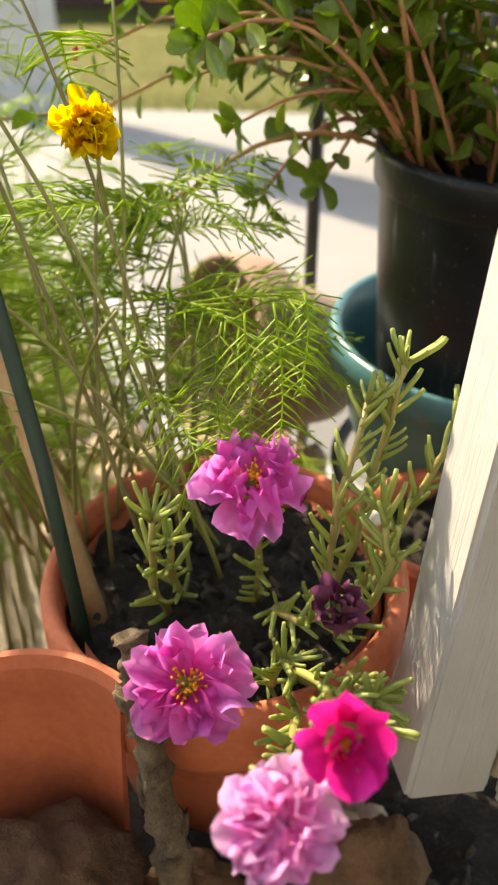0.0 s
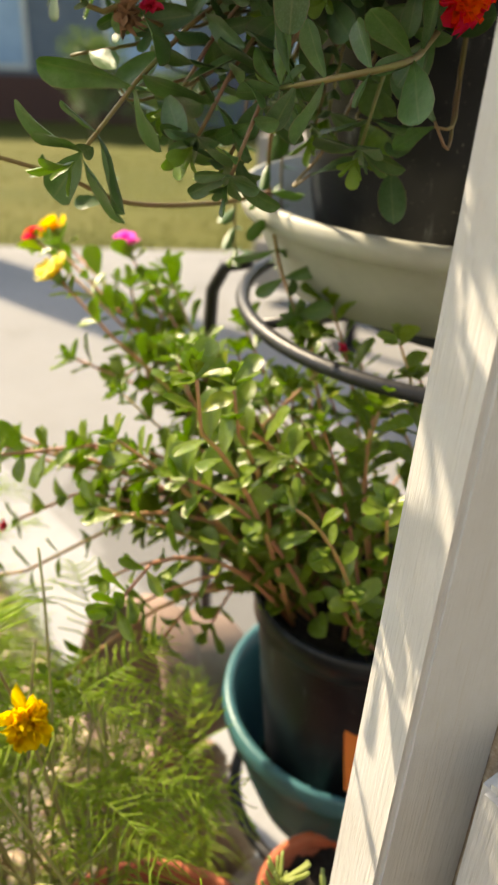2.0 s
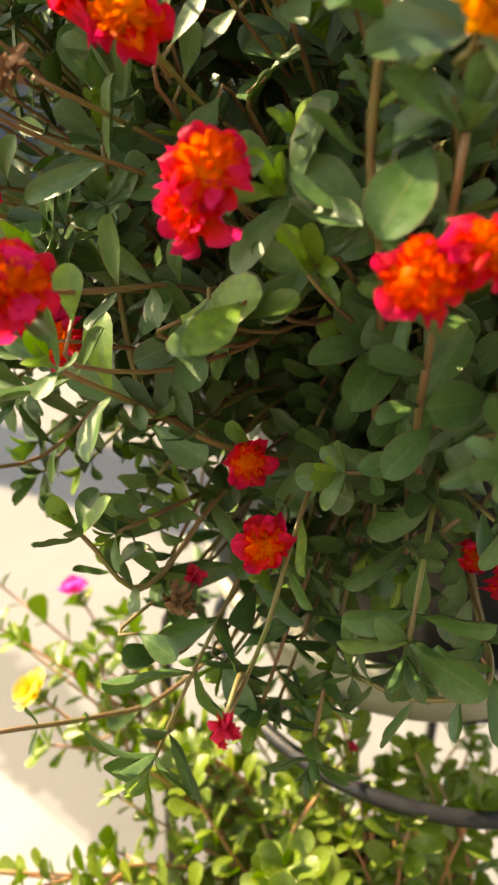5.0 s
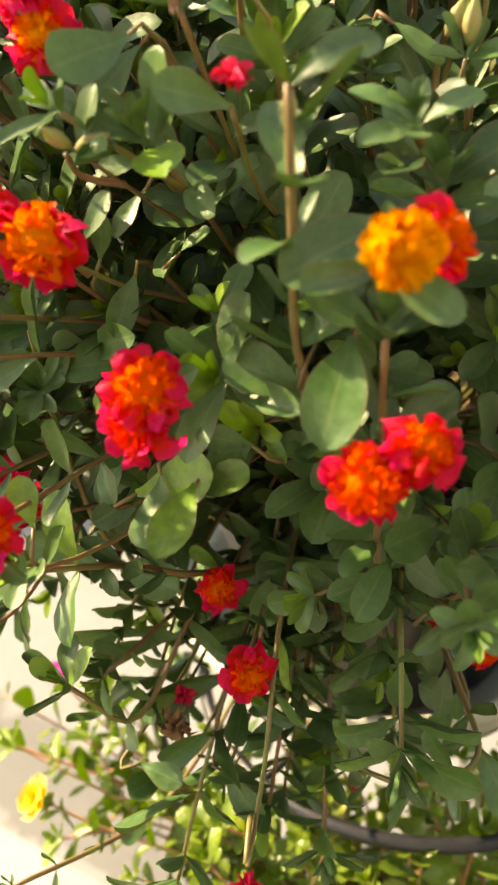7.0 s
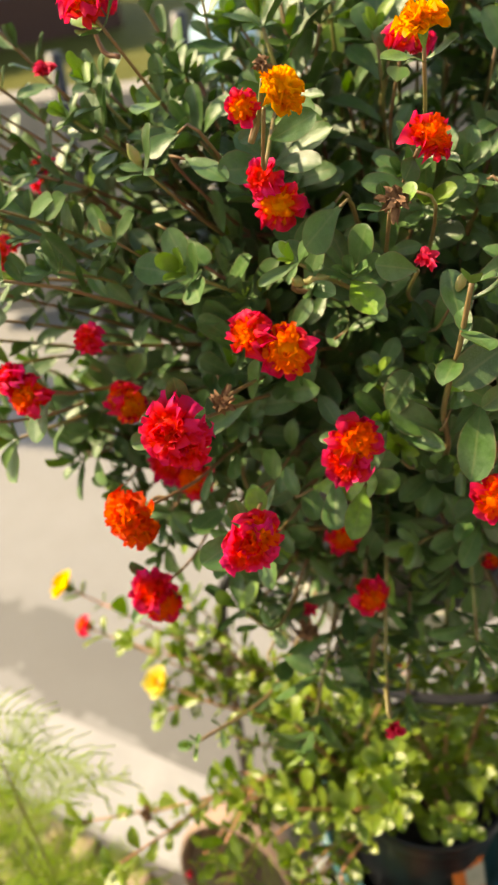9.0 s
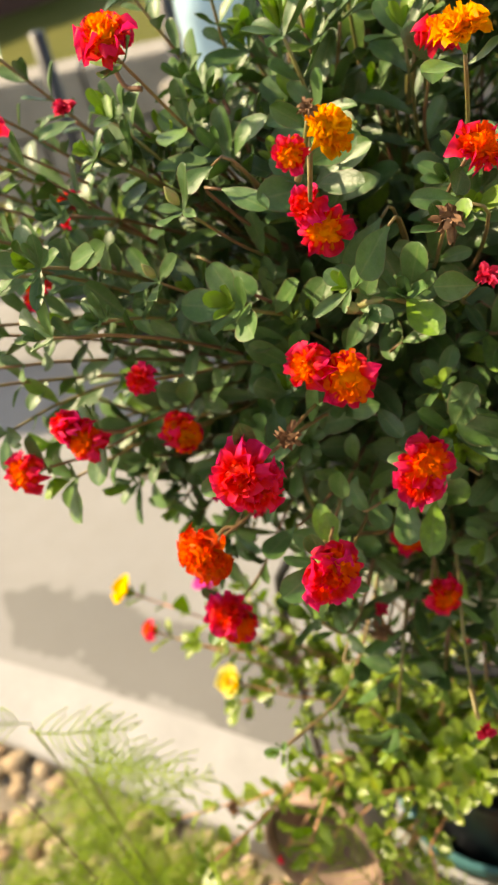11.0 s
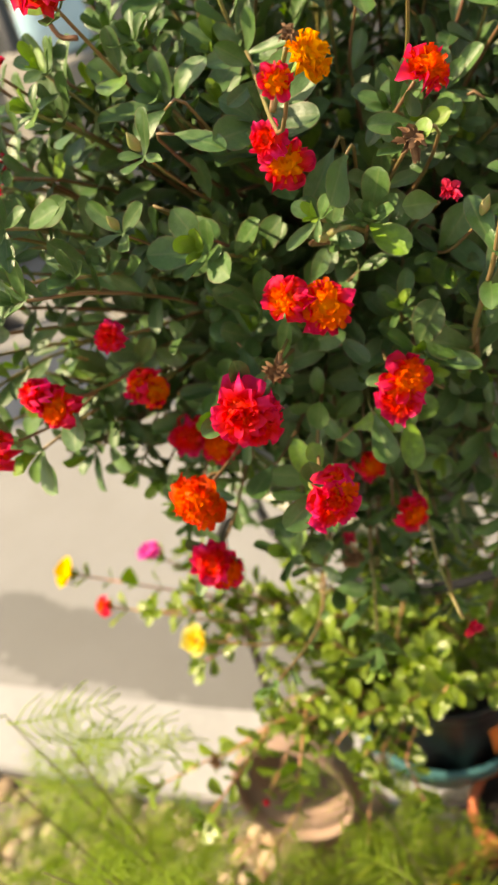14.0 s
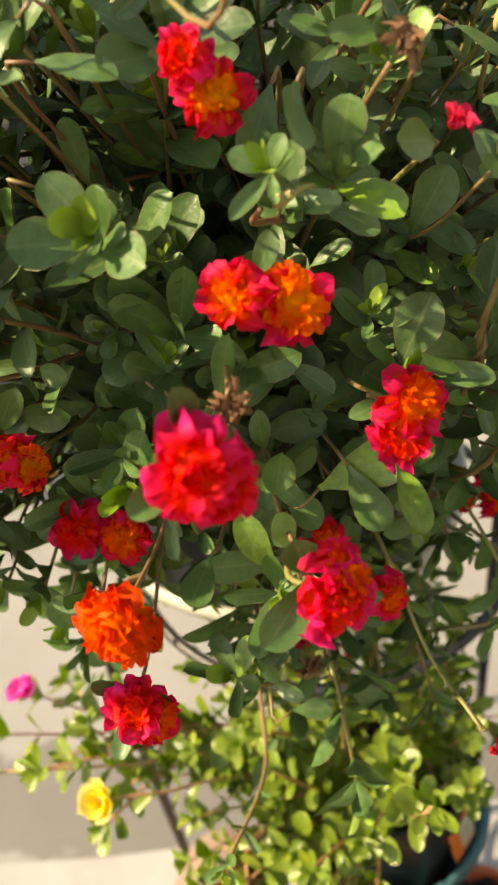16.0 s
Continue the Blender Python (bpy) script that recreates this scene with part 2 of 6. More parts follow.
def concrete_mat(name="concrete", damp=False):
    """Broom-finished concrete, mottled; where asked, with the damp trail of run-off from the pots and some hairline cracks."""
    k = Mat(name)
    co = k.coords()
    big = k.noise(0.9, 6, 0.6)
    mid = k.noise(9.0, 6, 0.65)
    fine = k.noise(240.0, 4, 0.7)
    c = k.ramp(big, [(0.3, (0.178, 0.176, 0.172)), (0.7, (0.226, 0.223, 0.218))])
    c = k.mix(k.ramp(mid, [(0.42, (0, 0, 0)), (0.75, (0.45, 0.45, 0.45))]), c, (0.178, 0.170, 0.158))
    c = k.mix(k.ramp(fine, [(0.5, (0, 0, 0)), (0.8, (0.5, 0.5, 0.5))]), c, (0.165, 0.155, 0.140))
    rough = 0.85
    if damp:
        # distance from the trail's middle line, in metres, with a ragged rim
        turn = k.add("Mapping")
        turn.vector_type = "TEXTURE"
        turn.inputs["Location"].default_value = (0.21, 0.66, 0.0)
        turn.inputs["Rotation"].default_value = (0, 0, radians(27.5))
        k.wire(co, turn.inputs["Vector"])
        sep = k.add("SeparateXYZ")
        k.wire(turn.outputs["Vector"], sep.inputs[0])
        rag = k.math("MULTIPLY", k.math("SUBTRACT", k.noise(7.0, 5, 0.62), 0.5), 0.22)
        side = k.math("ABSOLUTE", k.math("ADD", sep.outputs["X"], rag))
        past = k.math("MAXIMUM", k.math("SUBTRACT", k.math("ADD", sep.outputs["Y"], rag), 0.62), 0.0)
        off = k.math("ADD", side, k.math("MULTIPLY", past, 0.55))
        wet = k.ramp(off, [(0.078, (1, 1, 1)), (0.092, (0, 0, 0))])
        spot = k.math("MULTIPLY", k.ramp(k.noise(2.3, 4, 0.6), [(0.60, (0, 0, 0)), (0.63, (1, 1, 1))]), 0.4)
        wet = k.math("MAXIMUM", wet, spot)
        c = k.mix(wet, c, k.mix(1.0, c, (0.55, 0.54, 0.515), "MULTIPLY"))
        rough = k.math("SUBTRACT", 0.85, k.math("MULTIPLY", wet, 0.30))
    return k.finish(c, rough, k.math("ADD", fine, mid), 0.4, 0.002)


def soil_mat(name="dark_soil", dry=False):
    """Damp dark soil; where asked, turning to dry pale sandy ground towards the drive."""
    k = Mat(name)
    a = k.noise(45.0, 8, 0.7)
    b = k.noise(300.0, 5, 0.7)
    c = k.ramp(k.math("ADD", k.math("MULTIPLY", a, 0.5), k.math("MULTIPLY", b, 0.5)), [(0.35, (0.010, 0.008, 0.006)), (0.55, (0.040, 0.030, 0.022)), (0.75, (0.13, 0.10, 0.075))])
    if dry:
        sep = k.add("SeparateXYZ")
        k.wire(k.coords(), sep.inputs[0])
        rag = k.math("MULTIPLY", k.math("SUBTRACT", k.noise(11.0, 5, 0.6), 0.5), 0.16)
        sand = k.ramp(b, [(0.35, (0.21, 0.165, 0.115)), (0.50, (0.34, 0.285, 0.215)), (0.70, (0.44, 0.385, 0.31))])
        sand = k.mix(k.ramp(a, [(0.50, (0, 0, 0)), (0.72, (0.6, 0.6, 0.6))]), sand, (0.15, 0.11, 0.075))
        c = k.mix(k.ramp(k.math("ADD", sep.outputs["Y"], rag), [(0.115, (0, 0, 0)), (0.155, (1, 1, 1))]), c, sand)
    return k.finish(c, 0.9, k.math("ADD", a, b), 1.0, 0.008)


def rock_mat(name, a, b, c3):
    k = Mat(name)
    r = k.chance()
    n = k.noise(16.0, 7, 0.65)
    f = k.noise(140.0, 5, 0.65)
    c = k.ramp(k.math("ADD", k.math("MULTIPLY", n, 0.6), k.math("MULTIPLY", r, 0.4)), [(0.25, a), (0.5, b), (0.75, c3)])
    c = k.mix(k.ramp(f, [(0.45, (0, 0, 0)), (0.8, (0.6, 0.6, 0.6))]), c, a)
    return k.finish(c, 0.75, k.math("ADD", n, f), 0.9, 0.006)


def grass_mat():
    k = Mat("lawn_grass")
    r = k.chance()
    n = k.noise(0.7, 4, 0.6)
    f = k.noise(30.0, 5, 0.7)
    c = k.ramp(k.math("ADD", k.math("MULTIPLY", n, 0.5), k.math("MULTIPLY", f, 0.5)), [(0.3, (0.072, 0.084, 0.011)), (0.5, (0.118, 0.114, 0.020)), (0.7, (0.175, 0.148, 0.040))])
    c = k.mix(k.math("MULTIPLY", r, 0.5), c, (0.105, 0.135, 0.02))
    return k.finish(c, 0.8, f, 0.8, 0.02, 0.0, 0.2, 0.2)


M_CONCRETE = concrete_mat()
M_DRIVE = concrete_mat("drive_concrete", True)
M_KERB = simple("pale_kerb_concrete", (0.235, 0.232, 0.228), (0.315, 0.312, 0.308), 9, 0.85, 0.35, 0.002)
M_SOIL = soil_mat()
M_BED = soil_mat("bed_soil", True)
M_ROCK = rock_mat("brown_rock", (0.042, 0.019, 0.008), (0.125, 0.060, 0.025), (0.24, 0.130, 0.060))
M_PEBBLE = rock_mat("tan_pebble", (0.28, 0.17, 0.09), (0.43, 0.31, 0.19), (0.53, 0.43, 0.31))
M_GRASS = grass_mat()
M_BUSH = leaf_mat("bush_leaf", (0.018, 0.045, 0.012), (0.045, 0.095, 0.022), (0.10, 0.17, 0.03), (0.06, 0.10, 0.04), 0.5, 0.25)
M_SIDING = simple("grey_siding", (0.075, 0.095, 0.125), (0.11, 0.135, 0.17), 6, 0.7)
M_BRICK = simple("dark_brick", (0.055, 0.022, 0.016), (0.11, 0.045, 0.032), 30, 0.85)
M_GLASS = simple("window_glass", (0.20, 0.30, 0.42), (0.30, 0.42, 0.56), 2, 0.08)
M_BLOCK = simple("grey_beige_block", (0.19, 0.175, 0.15), (0.29, 0.265, 0.235), 12, 0.85)
M_BLUE = simple("pale_blue_plastic", (0.30, 0.50, 0.62), (0.46, 0.64, 0.74), 8, 0.4)
M_CALYX = simple("calyx", (0.10, 0.20, 0.035), (0.20, 0.32, 0.06), 200, 0.5)


# ---- mesh helpers ----


def mesh_of(name, verts, faces, material, smooth=True, across=None):
    me = bpy.data.meshes.new(name)
    me.from_pydata([tuple(v) for v in verts], [], faces)
    if across is not None:
        me.attributes.new("across", "FLOAT", "POINT").data.foreach_set("value", across)
    me.materials.append(material)
    if smooth:
        me.polygons.foreach_set("use_smooth", [True] * len(me.polygons))
    me.update()
    return me


def from_bm(name, bm, material, smooth=True):
    me = bpy.data.meshes.new(name)
    bm.to_mesh(me)
    bm.free()
    me.materials.append(material)
    if smooth:
        me.polygons.foreach_set("use_smooth", [True] * len(me.polygons))
    return me


def put(name, me, parent=None, m=None, label="", kind=""):
    ob = new(name, me)
    if parent is not None:
        ob.parent = parent
    if m is not None:
        ob.matrix_basis = m
    return tagged(ob, label, kind=kind)


def thing(name, at, label, category, group="", kind=""):
    e = new(name)
    e.empty_display_size = 0.02
    e.location = at
    return tagged(e, label, category, group, kind)


def tube(points, r0, r1, sides=6, closed_ends=True):
    """Vertices and faces of a round, tapering tube along points."""
    pts = [Vector(p) for p in points]
    verts, faces = [], []
    n = len(pts)
    up = Vector((0, 0, 1))
    side = None
    for i, p in enumerate(pts):
        d = (pts[min(i + 1, n - 1)] - pts[max(i - 1, 0)]).normalized()
        if side is None:
            side = d.cross(up if abs(d.z) < 0.9 else Vector((1, 0, 0))).normalized()
        else:
            side = (side - d * side.dot(d)).normalized()
        o = d.cross(side)
        r = r0 + (r1 - r0) * i / (n - 1)
        for k in range(sides):
            a = 2 * math.pi * k / sides
            verts.append(p + side * (r * math.cos(a)) + o * (r * math.sin(a)))
    for i in range(n - 1):
        for k in range(sides):
            a, b = i * sides + k, i * sides + (k + 1) % sides
            faces.append((a, b, b + sides, a + sides))
    if closed_ends:
        faces.append(tuple(range(sides - 1, -1, -1)))
        faces.append(tuple(range((n - 1) * sides, n * sides)))
    return verts, faces


def bezier(a, b, c, n):
    a, b, c = Vector(a), Vector(b), Vector(c)
    return [a * (1 - t) ** 2 + b * (2 * t * (1 - t)) + c * t * t for t in [i / (n - 1) for i in range(n)]]


class Joined:
    """Collects many small pieces into one mesh."""

    def __init__(self):
        self.v, self.f = [], []

    def add(self, verts, faces, m=None):
        o = len(self.v)
        self.v += [m @ Vector(v) for v in verts] if m is not None else list(verts)
        self.f += [tuple(i + o for i in fc) for fc in faces]


def frame_to(direction, normal):
    """Rotation whose y axis runs along direction and whose z axis leans to normal."""
    y = Vector(direction).normalized()
    z = Vector(normal)
    z = z - y * z.dot(y)
    if z.length < 1e-4:
        z = y.orthogonal()
    z.normalize()
    x = y.cross(z)
    return Matrix((x, y, z)).transposed().to_4x4()


def lathe(profile, segs=48, wobble=0.0, seed=0, caps=True):
    """Turned body from (radius, height) pairs, outside up, over the lip and down inside."""
    rg = random.Random(seed)
    ph = rg.random() * 6
    verts, faces = [], []
    for r, z in profile:
        for k in range(segs):
            a = 2 * math.pi * k / segs
            rr = r * (1 + wobble * math.sin(3 * a + ph))
            verts.append((rr * math.cos(a), rr * math.sin(a), z))
    n = len(profile)
    for i in range(n - 1):
        for k in range(segs):
            a, b = i * segs + k, i * segs + (k + 1) % segs
            faces.append((a, b, b + segs, a + segs))
    if caps:
        faces.append(tuple(range(segs - 1, -1, -1)))
        faces.append(tuple(range((n - 1) * segs, n * segs)))
    return verts, faces


def box(x0, x1, y0, y1, z0, z1, bevel=0.0, segs=2):
    bm = bmesh.new()
    bmesh.ops.create_cube(bm, size=1.0, matrix=Matrix.LocRotScale(((x0 + x1) / 2, (y0 + y1) / 2, (z0 + z1) / 2), None, (x1 - x0, y1 - y0, z1 - z0)))
    if bevel > 0:
        bmesh.ops.bevel(bm, geom=bm.edges[:], offset=bevel, segments=segs, affect="EDGES")
    return bm


# ---- ground, slab, porch ----
SLAB_Z, SLAB_Y, SLAB_FALL = 0.22, 0.55, -0.13


def slab_z(y):
    return SLAB_Z + SLAB_FALL * (y - SLAB_Y)


LAWN_Y = 4.3


def build_ground():
    # one sheet out to the horizon
    xs = [-300, -60, -20, -8, -4, -2, -1, 0, 1, 2, 4, 8, 20, 60, 300]
    ys = [-300, -60, -10, -3, -1.2, 0.3, 2.0, LAWN_Y - 0.05, 5, 6, 8, 10, 14, 20, 40, 100, 400]
    verts, faces = [], []
    for y in ys:
        for x in xs:
            if y < LAWN_Y - 0.1:
                z = slab_z(max(y, 0)) - 0.28 - (0.0 if y > -2 else 0.2)
            else:
                z = slab_z(LAWN_Y) - 0.005 - min(12.0, max(0, y - LAWN_Y)) * 0.105
            verts.append((x, y, z))
    w = len(xs)
    for j in range(len(ys) - 1):
        for i in range(w - 1):
            faces.append((j * w + i, j * w + i + 1, (j + 1) * w + i + 1, (j + 1) * w + i))
    tagged(put("ground", mesh_of("ground", verts, faces, M_GRASS)), "dry sunlit yellow-green lawn running to the street", "lawn", kind="structure")


def build_slab():
    # cast slab, its near edge running obliquely past the planting bed
    edge = [(-4.0, 6.0 * 0 + 4.2), (-2.0, 3.55), (-0.9, 1.95), (-0.22, 0.92), (0.03, 0.52), (0.20, 0.30), (0.42, 0.02), (0.62, -0.22)]
    bm = bmesh.new()
    outline = edge + [(6.0, -0.22), (6.0, LAWN_Y), (-4.0, LAWN_Y)]
    top = [bm.verts.new((x, y, slab_z(y))) for x, y in outline]
    face = bm.faces.new(top)
    if face.normal.z < 0:
        face.normal_flip()
    r = bmesh.ops.extrude_face_region(bm, geom=[face])
    low = [v for v in r["geom"] if isinstance(v, bmesh.types.BMVert)]
    bmesh.ops.translate(bm, verts=low, vec=(0, 0, -0.12))
    bmesh.ops.recalc_face_normals(bm, faces=bm.faces[:])
    top_edges = [e for e in bm.edges if all(abs(v.co.z - slab_z(v.co.y)) < 1e-4 for v in e.verts)]
    bmesh.ops.bevel(bm, geom=top_edges, offset=0.012, segments=3, affect="EDGES")
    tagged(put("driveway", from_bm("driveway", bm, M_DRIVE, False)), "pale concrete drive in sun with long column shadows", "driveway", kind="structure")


def build_kerb():
    # paler strip of concrete along the drive's near edge, a little proud of it
    line = [(-2.0, 3.55), (-0.9, 1.95), (-0.22, 0.92), (0.03, 0.52), (0.20, 0.30), (0.42, 0.02)]
    inner = [(-1.87, 3.64), (-0.77, 2.04), (-0.09, 1.01), (0.15, 0.62), (0.31, 0.39), (0.53, 0.10)]
    bm = bmesh.new()
    low, top = [], []
    for x, y in line + inner[::-1]:
        low.append(bm.verts.new((x, y, slab_z(y) - 0.11)))
        top.append(bm.verts.new((x - 0.004, y, slab_z(y) + 0.007)))
    bm.faces.new(top[::-1])
    bm.faces.new(low)
    n = len(low)
    for i in range(n):
        bm.faces.new((low[i], top[i], top[(i + 1) % n], low[(i + 1) % n]))
    bmesh.ops.recalc_face_normals(bm, faces=bm.faces[:])
    bmesh.ops.bevel(bm, geom=[e for e in bm.edges if all(v.co.z > slab_z(v.co.y) for v in e.verts)], offset=0.005, segments=2, affect="EDGES")
    tagged(put("kerb", from_bm("kerb", bm, M_KERB, False)), "paler worn concrete kerb along the drive's edge", "kerb", kind="structure")


def bed_z(x, y):
    """Height of the planting bed: highest by the porch, falling to the slab."""
    s = min(1.0, max(0.0, (y + 0.05) / 0.40))
    return 0.44 - 0.27 * s * s * (3 - 2 * s) + 0.012 * noise.noise((x * 9, y * 9, 0.3))


def build_bed():
    n = 120
    verts, faces = [], []
    for j in range(n + 1):
        for i in range(n + 1):
            x = -1.3 + 2.4 * i / n
            y = -1.0 + 2.6 * j / n
            z = bed_z(x, y) + 0.010 * noise.noise((x * 40, y * 40, 2.0)) + 0.006 * noise.noise((x * 110, y * 110, 5.0))
            line = 0.57 - 1.55 * x
            if y > line:
                z -= min(0.16, (y - line) * 1.2)
            if i in (0, n) or j in (0, n):
                z = -0.1
            verts.append((x, y, z))
    for j in range(n):
        for i in range(n):
            a = j * (n + 1) + i
            faces.append((a, a + 1, a + n + 2, a + n + 1))
    tagged(put("planting_bed", mesh_of("planting_bed", verts, faces, M_BED)), "damp dark soil turning to dry tan sand by the drive", "soil", kind="structure")


def build_porch():
    # painted baluster fixed to the side of the porch's rim board
    zb = 0.497
    b = thing("baluster", (0.2256 + 0.06 * (zb - 0.7), 0.0024 + 0.09 * (zb - 0.7), zb), "white painted wooden porch baluster with brush marks and chipped edges", "baluster")
    axis = Vector((0.06, 0.09, 1.0)).normalized()
    side = Vector((math.cos(radians(14)), math.sin(radians(14)), 0))
    side = (side - axis * side.dot(axis)).normalized()
    b.rotation_euler = Matrix((side, axis.cross(side), axis)).transposed().to_euler()
    bm = box(-0.0190, 0.0190, -0.0180, 0.0180, 0.0, 1.3, 0.0022, 3)
    put("rail_post", from_bm("rail_post", bm, M_PAINT, False), b)
    cap = []
    for i in range(90):
        z = 0.012 + i * 0.010
        cap.append((0.0205 + 0.0012 * noise.noise((z * 24, 5, 0)), -0.0165 + 0.0016 * noise.noise((z * 30, 0, 1)), z))
    v, f = tube(cap, 0.0034, 0.0026, 7)
    v = [Vector((p.x + 0.0016 * noise.noise((p.z * 160, 3, 0)), p.y + 0.0020 * noise.noise((p.z * 210, 9, 0)), p.z)) for p in v]
    put("caulk_bead", mesh_of("caulk_bead", v, f, simple("old_caulk", (0.20, 0.12, 0.065), (0.58, 0.50, 0.40), 60, 0.8)), b, label="cracked brown-stained caulk bead")
    r = thing("porch_rim_board", (0.2385, -0.026, 0.49), "white painted porch rim board in shade", "board", kind="structure")
    bm = box(0.0, 0.038, -0.9, 0.0, 0.0, 0.34, 0.003, 2)
    put("board", from_bm("board", bm, M_PAINT, False), r)
    r.rotation_euler = (0, 0, radians(34))


def build_bounce_surfaces():
    """Unseen wall and floor, added behind the camera to bounce sun onto the plants."""
    w = thing("bounce_wall", (0.3, -1.75, -0.1), "taupe wall behind the camera, added unseen for bounced light", "wall", kind="structure")
    M_WALL = simple("taupe_wall_paint", (0.24, 0.235, 0.215), (0.31, 0.30, 0.275), 5, 0.8)
    me = from_bm("siding_board", box(-2.6, 2.6, 0.0, 0.10, 0.0, 0.152, 0.006), M_WALL, False)
    for k in range(19):
        put("siding_board", me, w, Matrix.Translation((0, 0, k * 0.155)) @ Matrix.Rotation(radians(4), 4, "X"))
    f = thing("bounce_floor", (0.9, -1.15, 0.35), "pale concrete floor behind the camera, added unseen for bounced light", "floor", kind="structure")
    put("floor_slab", from_bm("floor_slab", box(-1.6, 2.0, -0.55, 0.42, 0.0, 0.125, 0.008), M_CONCRETE, False), f)


def build_column(x, y, label, half=0.16):
    c = thing("porch_column", (x, y, slab_z(y)), label, "column", "porch columns")
    put("shaft", from_bm("shaft", box(-half, half, -half, half, 0.0, 4.6, 0.012), M_PAINT, False), c)
    put("plinth", from_bm("plinth", box(-half * 1.25, half * 1.25, -half * 1.25, half * 1.25, -0.05, 0.16, 0.01), M_PAINT, False), c)
    return c


build_ground()
build_slab()
build_kerb()
build_bed()
build_porch()
build_bounce_surfaces()
build_column(-1.36, 4.05, "square white painted column at the lawn's edge")


# ---- the far side of the lawn ----
def build_house():
    y0, z0 = 16.3, slab_z(LAWN_Y) - 1.27
    h = thing("house", (-3.0, y0, z0), "grey-sided house with dark brick base beyond the lawn", "house")
    put("brick_base", from_bm("brick_base", box(-9, 9, 0, 6, -0.3, 0.95, 0.01), M_BRICK, False), h)
    put("siding", from_bm("siding", box(-9, 9, 0.06, 6, 0.95, 3.3, 0.01), M_SIDING, False), h)
    roof = bmesh.new()
    vs = [roof.verts.new(q) for q in ((-9.4, -0.5, 3.3), (9.4, -0.5, 3.3), (9.4, 6.5, 3.3), (-9.4, 6.5, 3.3), (-9.4, 3, 5.4), (9.4, 3, 5.4))]
    for fc in ((0, 1, 5, 4), (2, 3, 4, 5), (0, 4, 3), (1, 2, 5), (3, 2, 1, 0)):
        roof.faces.new([vs[i] for i in fc])
    put("roof", from_bm("roof", roof, simple("dark_shingle", (0.03, 0.032, 0.036), (0.07, 0.07, 0.075), 8, 0.9), False), h)
    for x in (-3.9, -1.7, 1.2, 4.6):
        w = put("window", from_bm("window", box(x, x + 1.5, 0.0, 0.10, 1.05, 2.35, 0.01), M_PAINT, False), h)
        for k in (0, 1):
            put("pane", from_bm("pane", box(x + 0.08 + k * 0.70, x + 0.72 + k * 0.70, -0.02, 0.02, 1.14, 2.26), M_GLASS, False), w)
    put("garage_door", from_bm("garage_door", box(5.0 - 2.6, 8.6 - 3.4, -0.03, 0.03, -0.2, 0.9, 0.01), M_SIDING, False), h)


def build_bush(x, y, w, hgt, seed, label):
    z = slab_z(LAWN_Y) - 0.005 - min(12.0, y - LAWN_Y) * 0.105
    b = thing("bush", (x, y, z), label, "bush", "bushes before the house")
    rg = random.Random(seed)
    j, tw = Joined(), Joined()
    shape = leaf_shape_flat()
    for k in range(16):
        a = rg.random() * 6.28
        top = Vector((math.cos(a) * w * 0.33 * rg.random(), math.sin(a) * w * 0.33 * rg.random(), hgt * rg.uniform(0.5, 0.85)))
        v, f = tube([(0, 0, 0), top * 0.5, top], 0.02, 0.006, 5)
        tw.add(v, f)
        for n in range(95):
            d = Vector((rg.gauss(0, 1), rg.gauss(0, 1), rg.gauss(0, 1))).normalized()
            q = top + Vector((d.x * w * 0.26, d.y * w * 0.26, d.z * hgt * 0.26)) * rg.uniform(0.4, 1.1)
            q.z = max(0.03, q.z)
            m = Matrix.Translation(q) @ frame_to(d + Vector((0, 0, 0.3)), Vector((rg.gauss(0, 1), rg.gauss(0, 1), 1))) @ Matrix.Scale(rg.uniform(0.07, 0.13), 4)
            j.add(shape[0], shape[1], m)
    put("branches", mesh_of("branches", tw.v, tw.f, M_BARK), b, None, "", "stuff")
    put("crown", mesh_of("crown", j.v, j.f, M_BUSH), b)


def leaf_shape_flat():
    return [(-0.05, 0, 0), (0.05, 0, 0), (0.28, 0.45, 0.06), (0.0, 1.0, -0.05), (-0.28, 0.45, 0.06), (0, 0.45, -0.02)], [(0, 1, 5), (1, 2, 5), (2, 3, 5), (3, 4, 5), (4, 0, 5)]


def build_lawn_tufts():
    rg = random.Random(3)
    j = Joined()
    for k in range(9000):
        x, y = rg.uniform(-4.5, 2.0), LAWN_Y + 0.02 + 6.5 * rg.random() ** 1.6
        z = slab_z(LAWN_Y) - 0.006 - (y - LAWN_Y) * 0.105
        a, ln = rg.random() * 6.28, rg.uniform(0.025, 0.06)
        w = 0.0035
        lean = Vector((rg.uniform(-0.5, 0.5), rg.uniform(-0.5, 0.5), 1)).normalized() * ln
        o = Vector((math.cos(a) * w, math.sin(a) * w, 0))
        q = Vector((x, y, z))
        j.add([q - o, q + o, q + lean], [(0, 1, 2)])
    tagged(put("grass", mesh_of("grass", j.v, j.f, M_GRASS)), "short dry yellow-green lawn grass blades", "grass", kind="stuff")


build_house()
build_bush(-1.75, 13.6, 1.1, 1.5, 1, "sunlit green bush before the house")
build_bush(-0.35, 14.0, 2.0, 1.0, 2, "low dark green bush before the house")
build_bush(-4.9, 13.8, 1.6, 1.3, 3, "dark green bush before the house")
build_bush(1.6, 14.2, 2.2, 1.2, 4, "dark green bush before the house")
build_lawn_tufts()


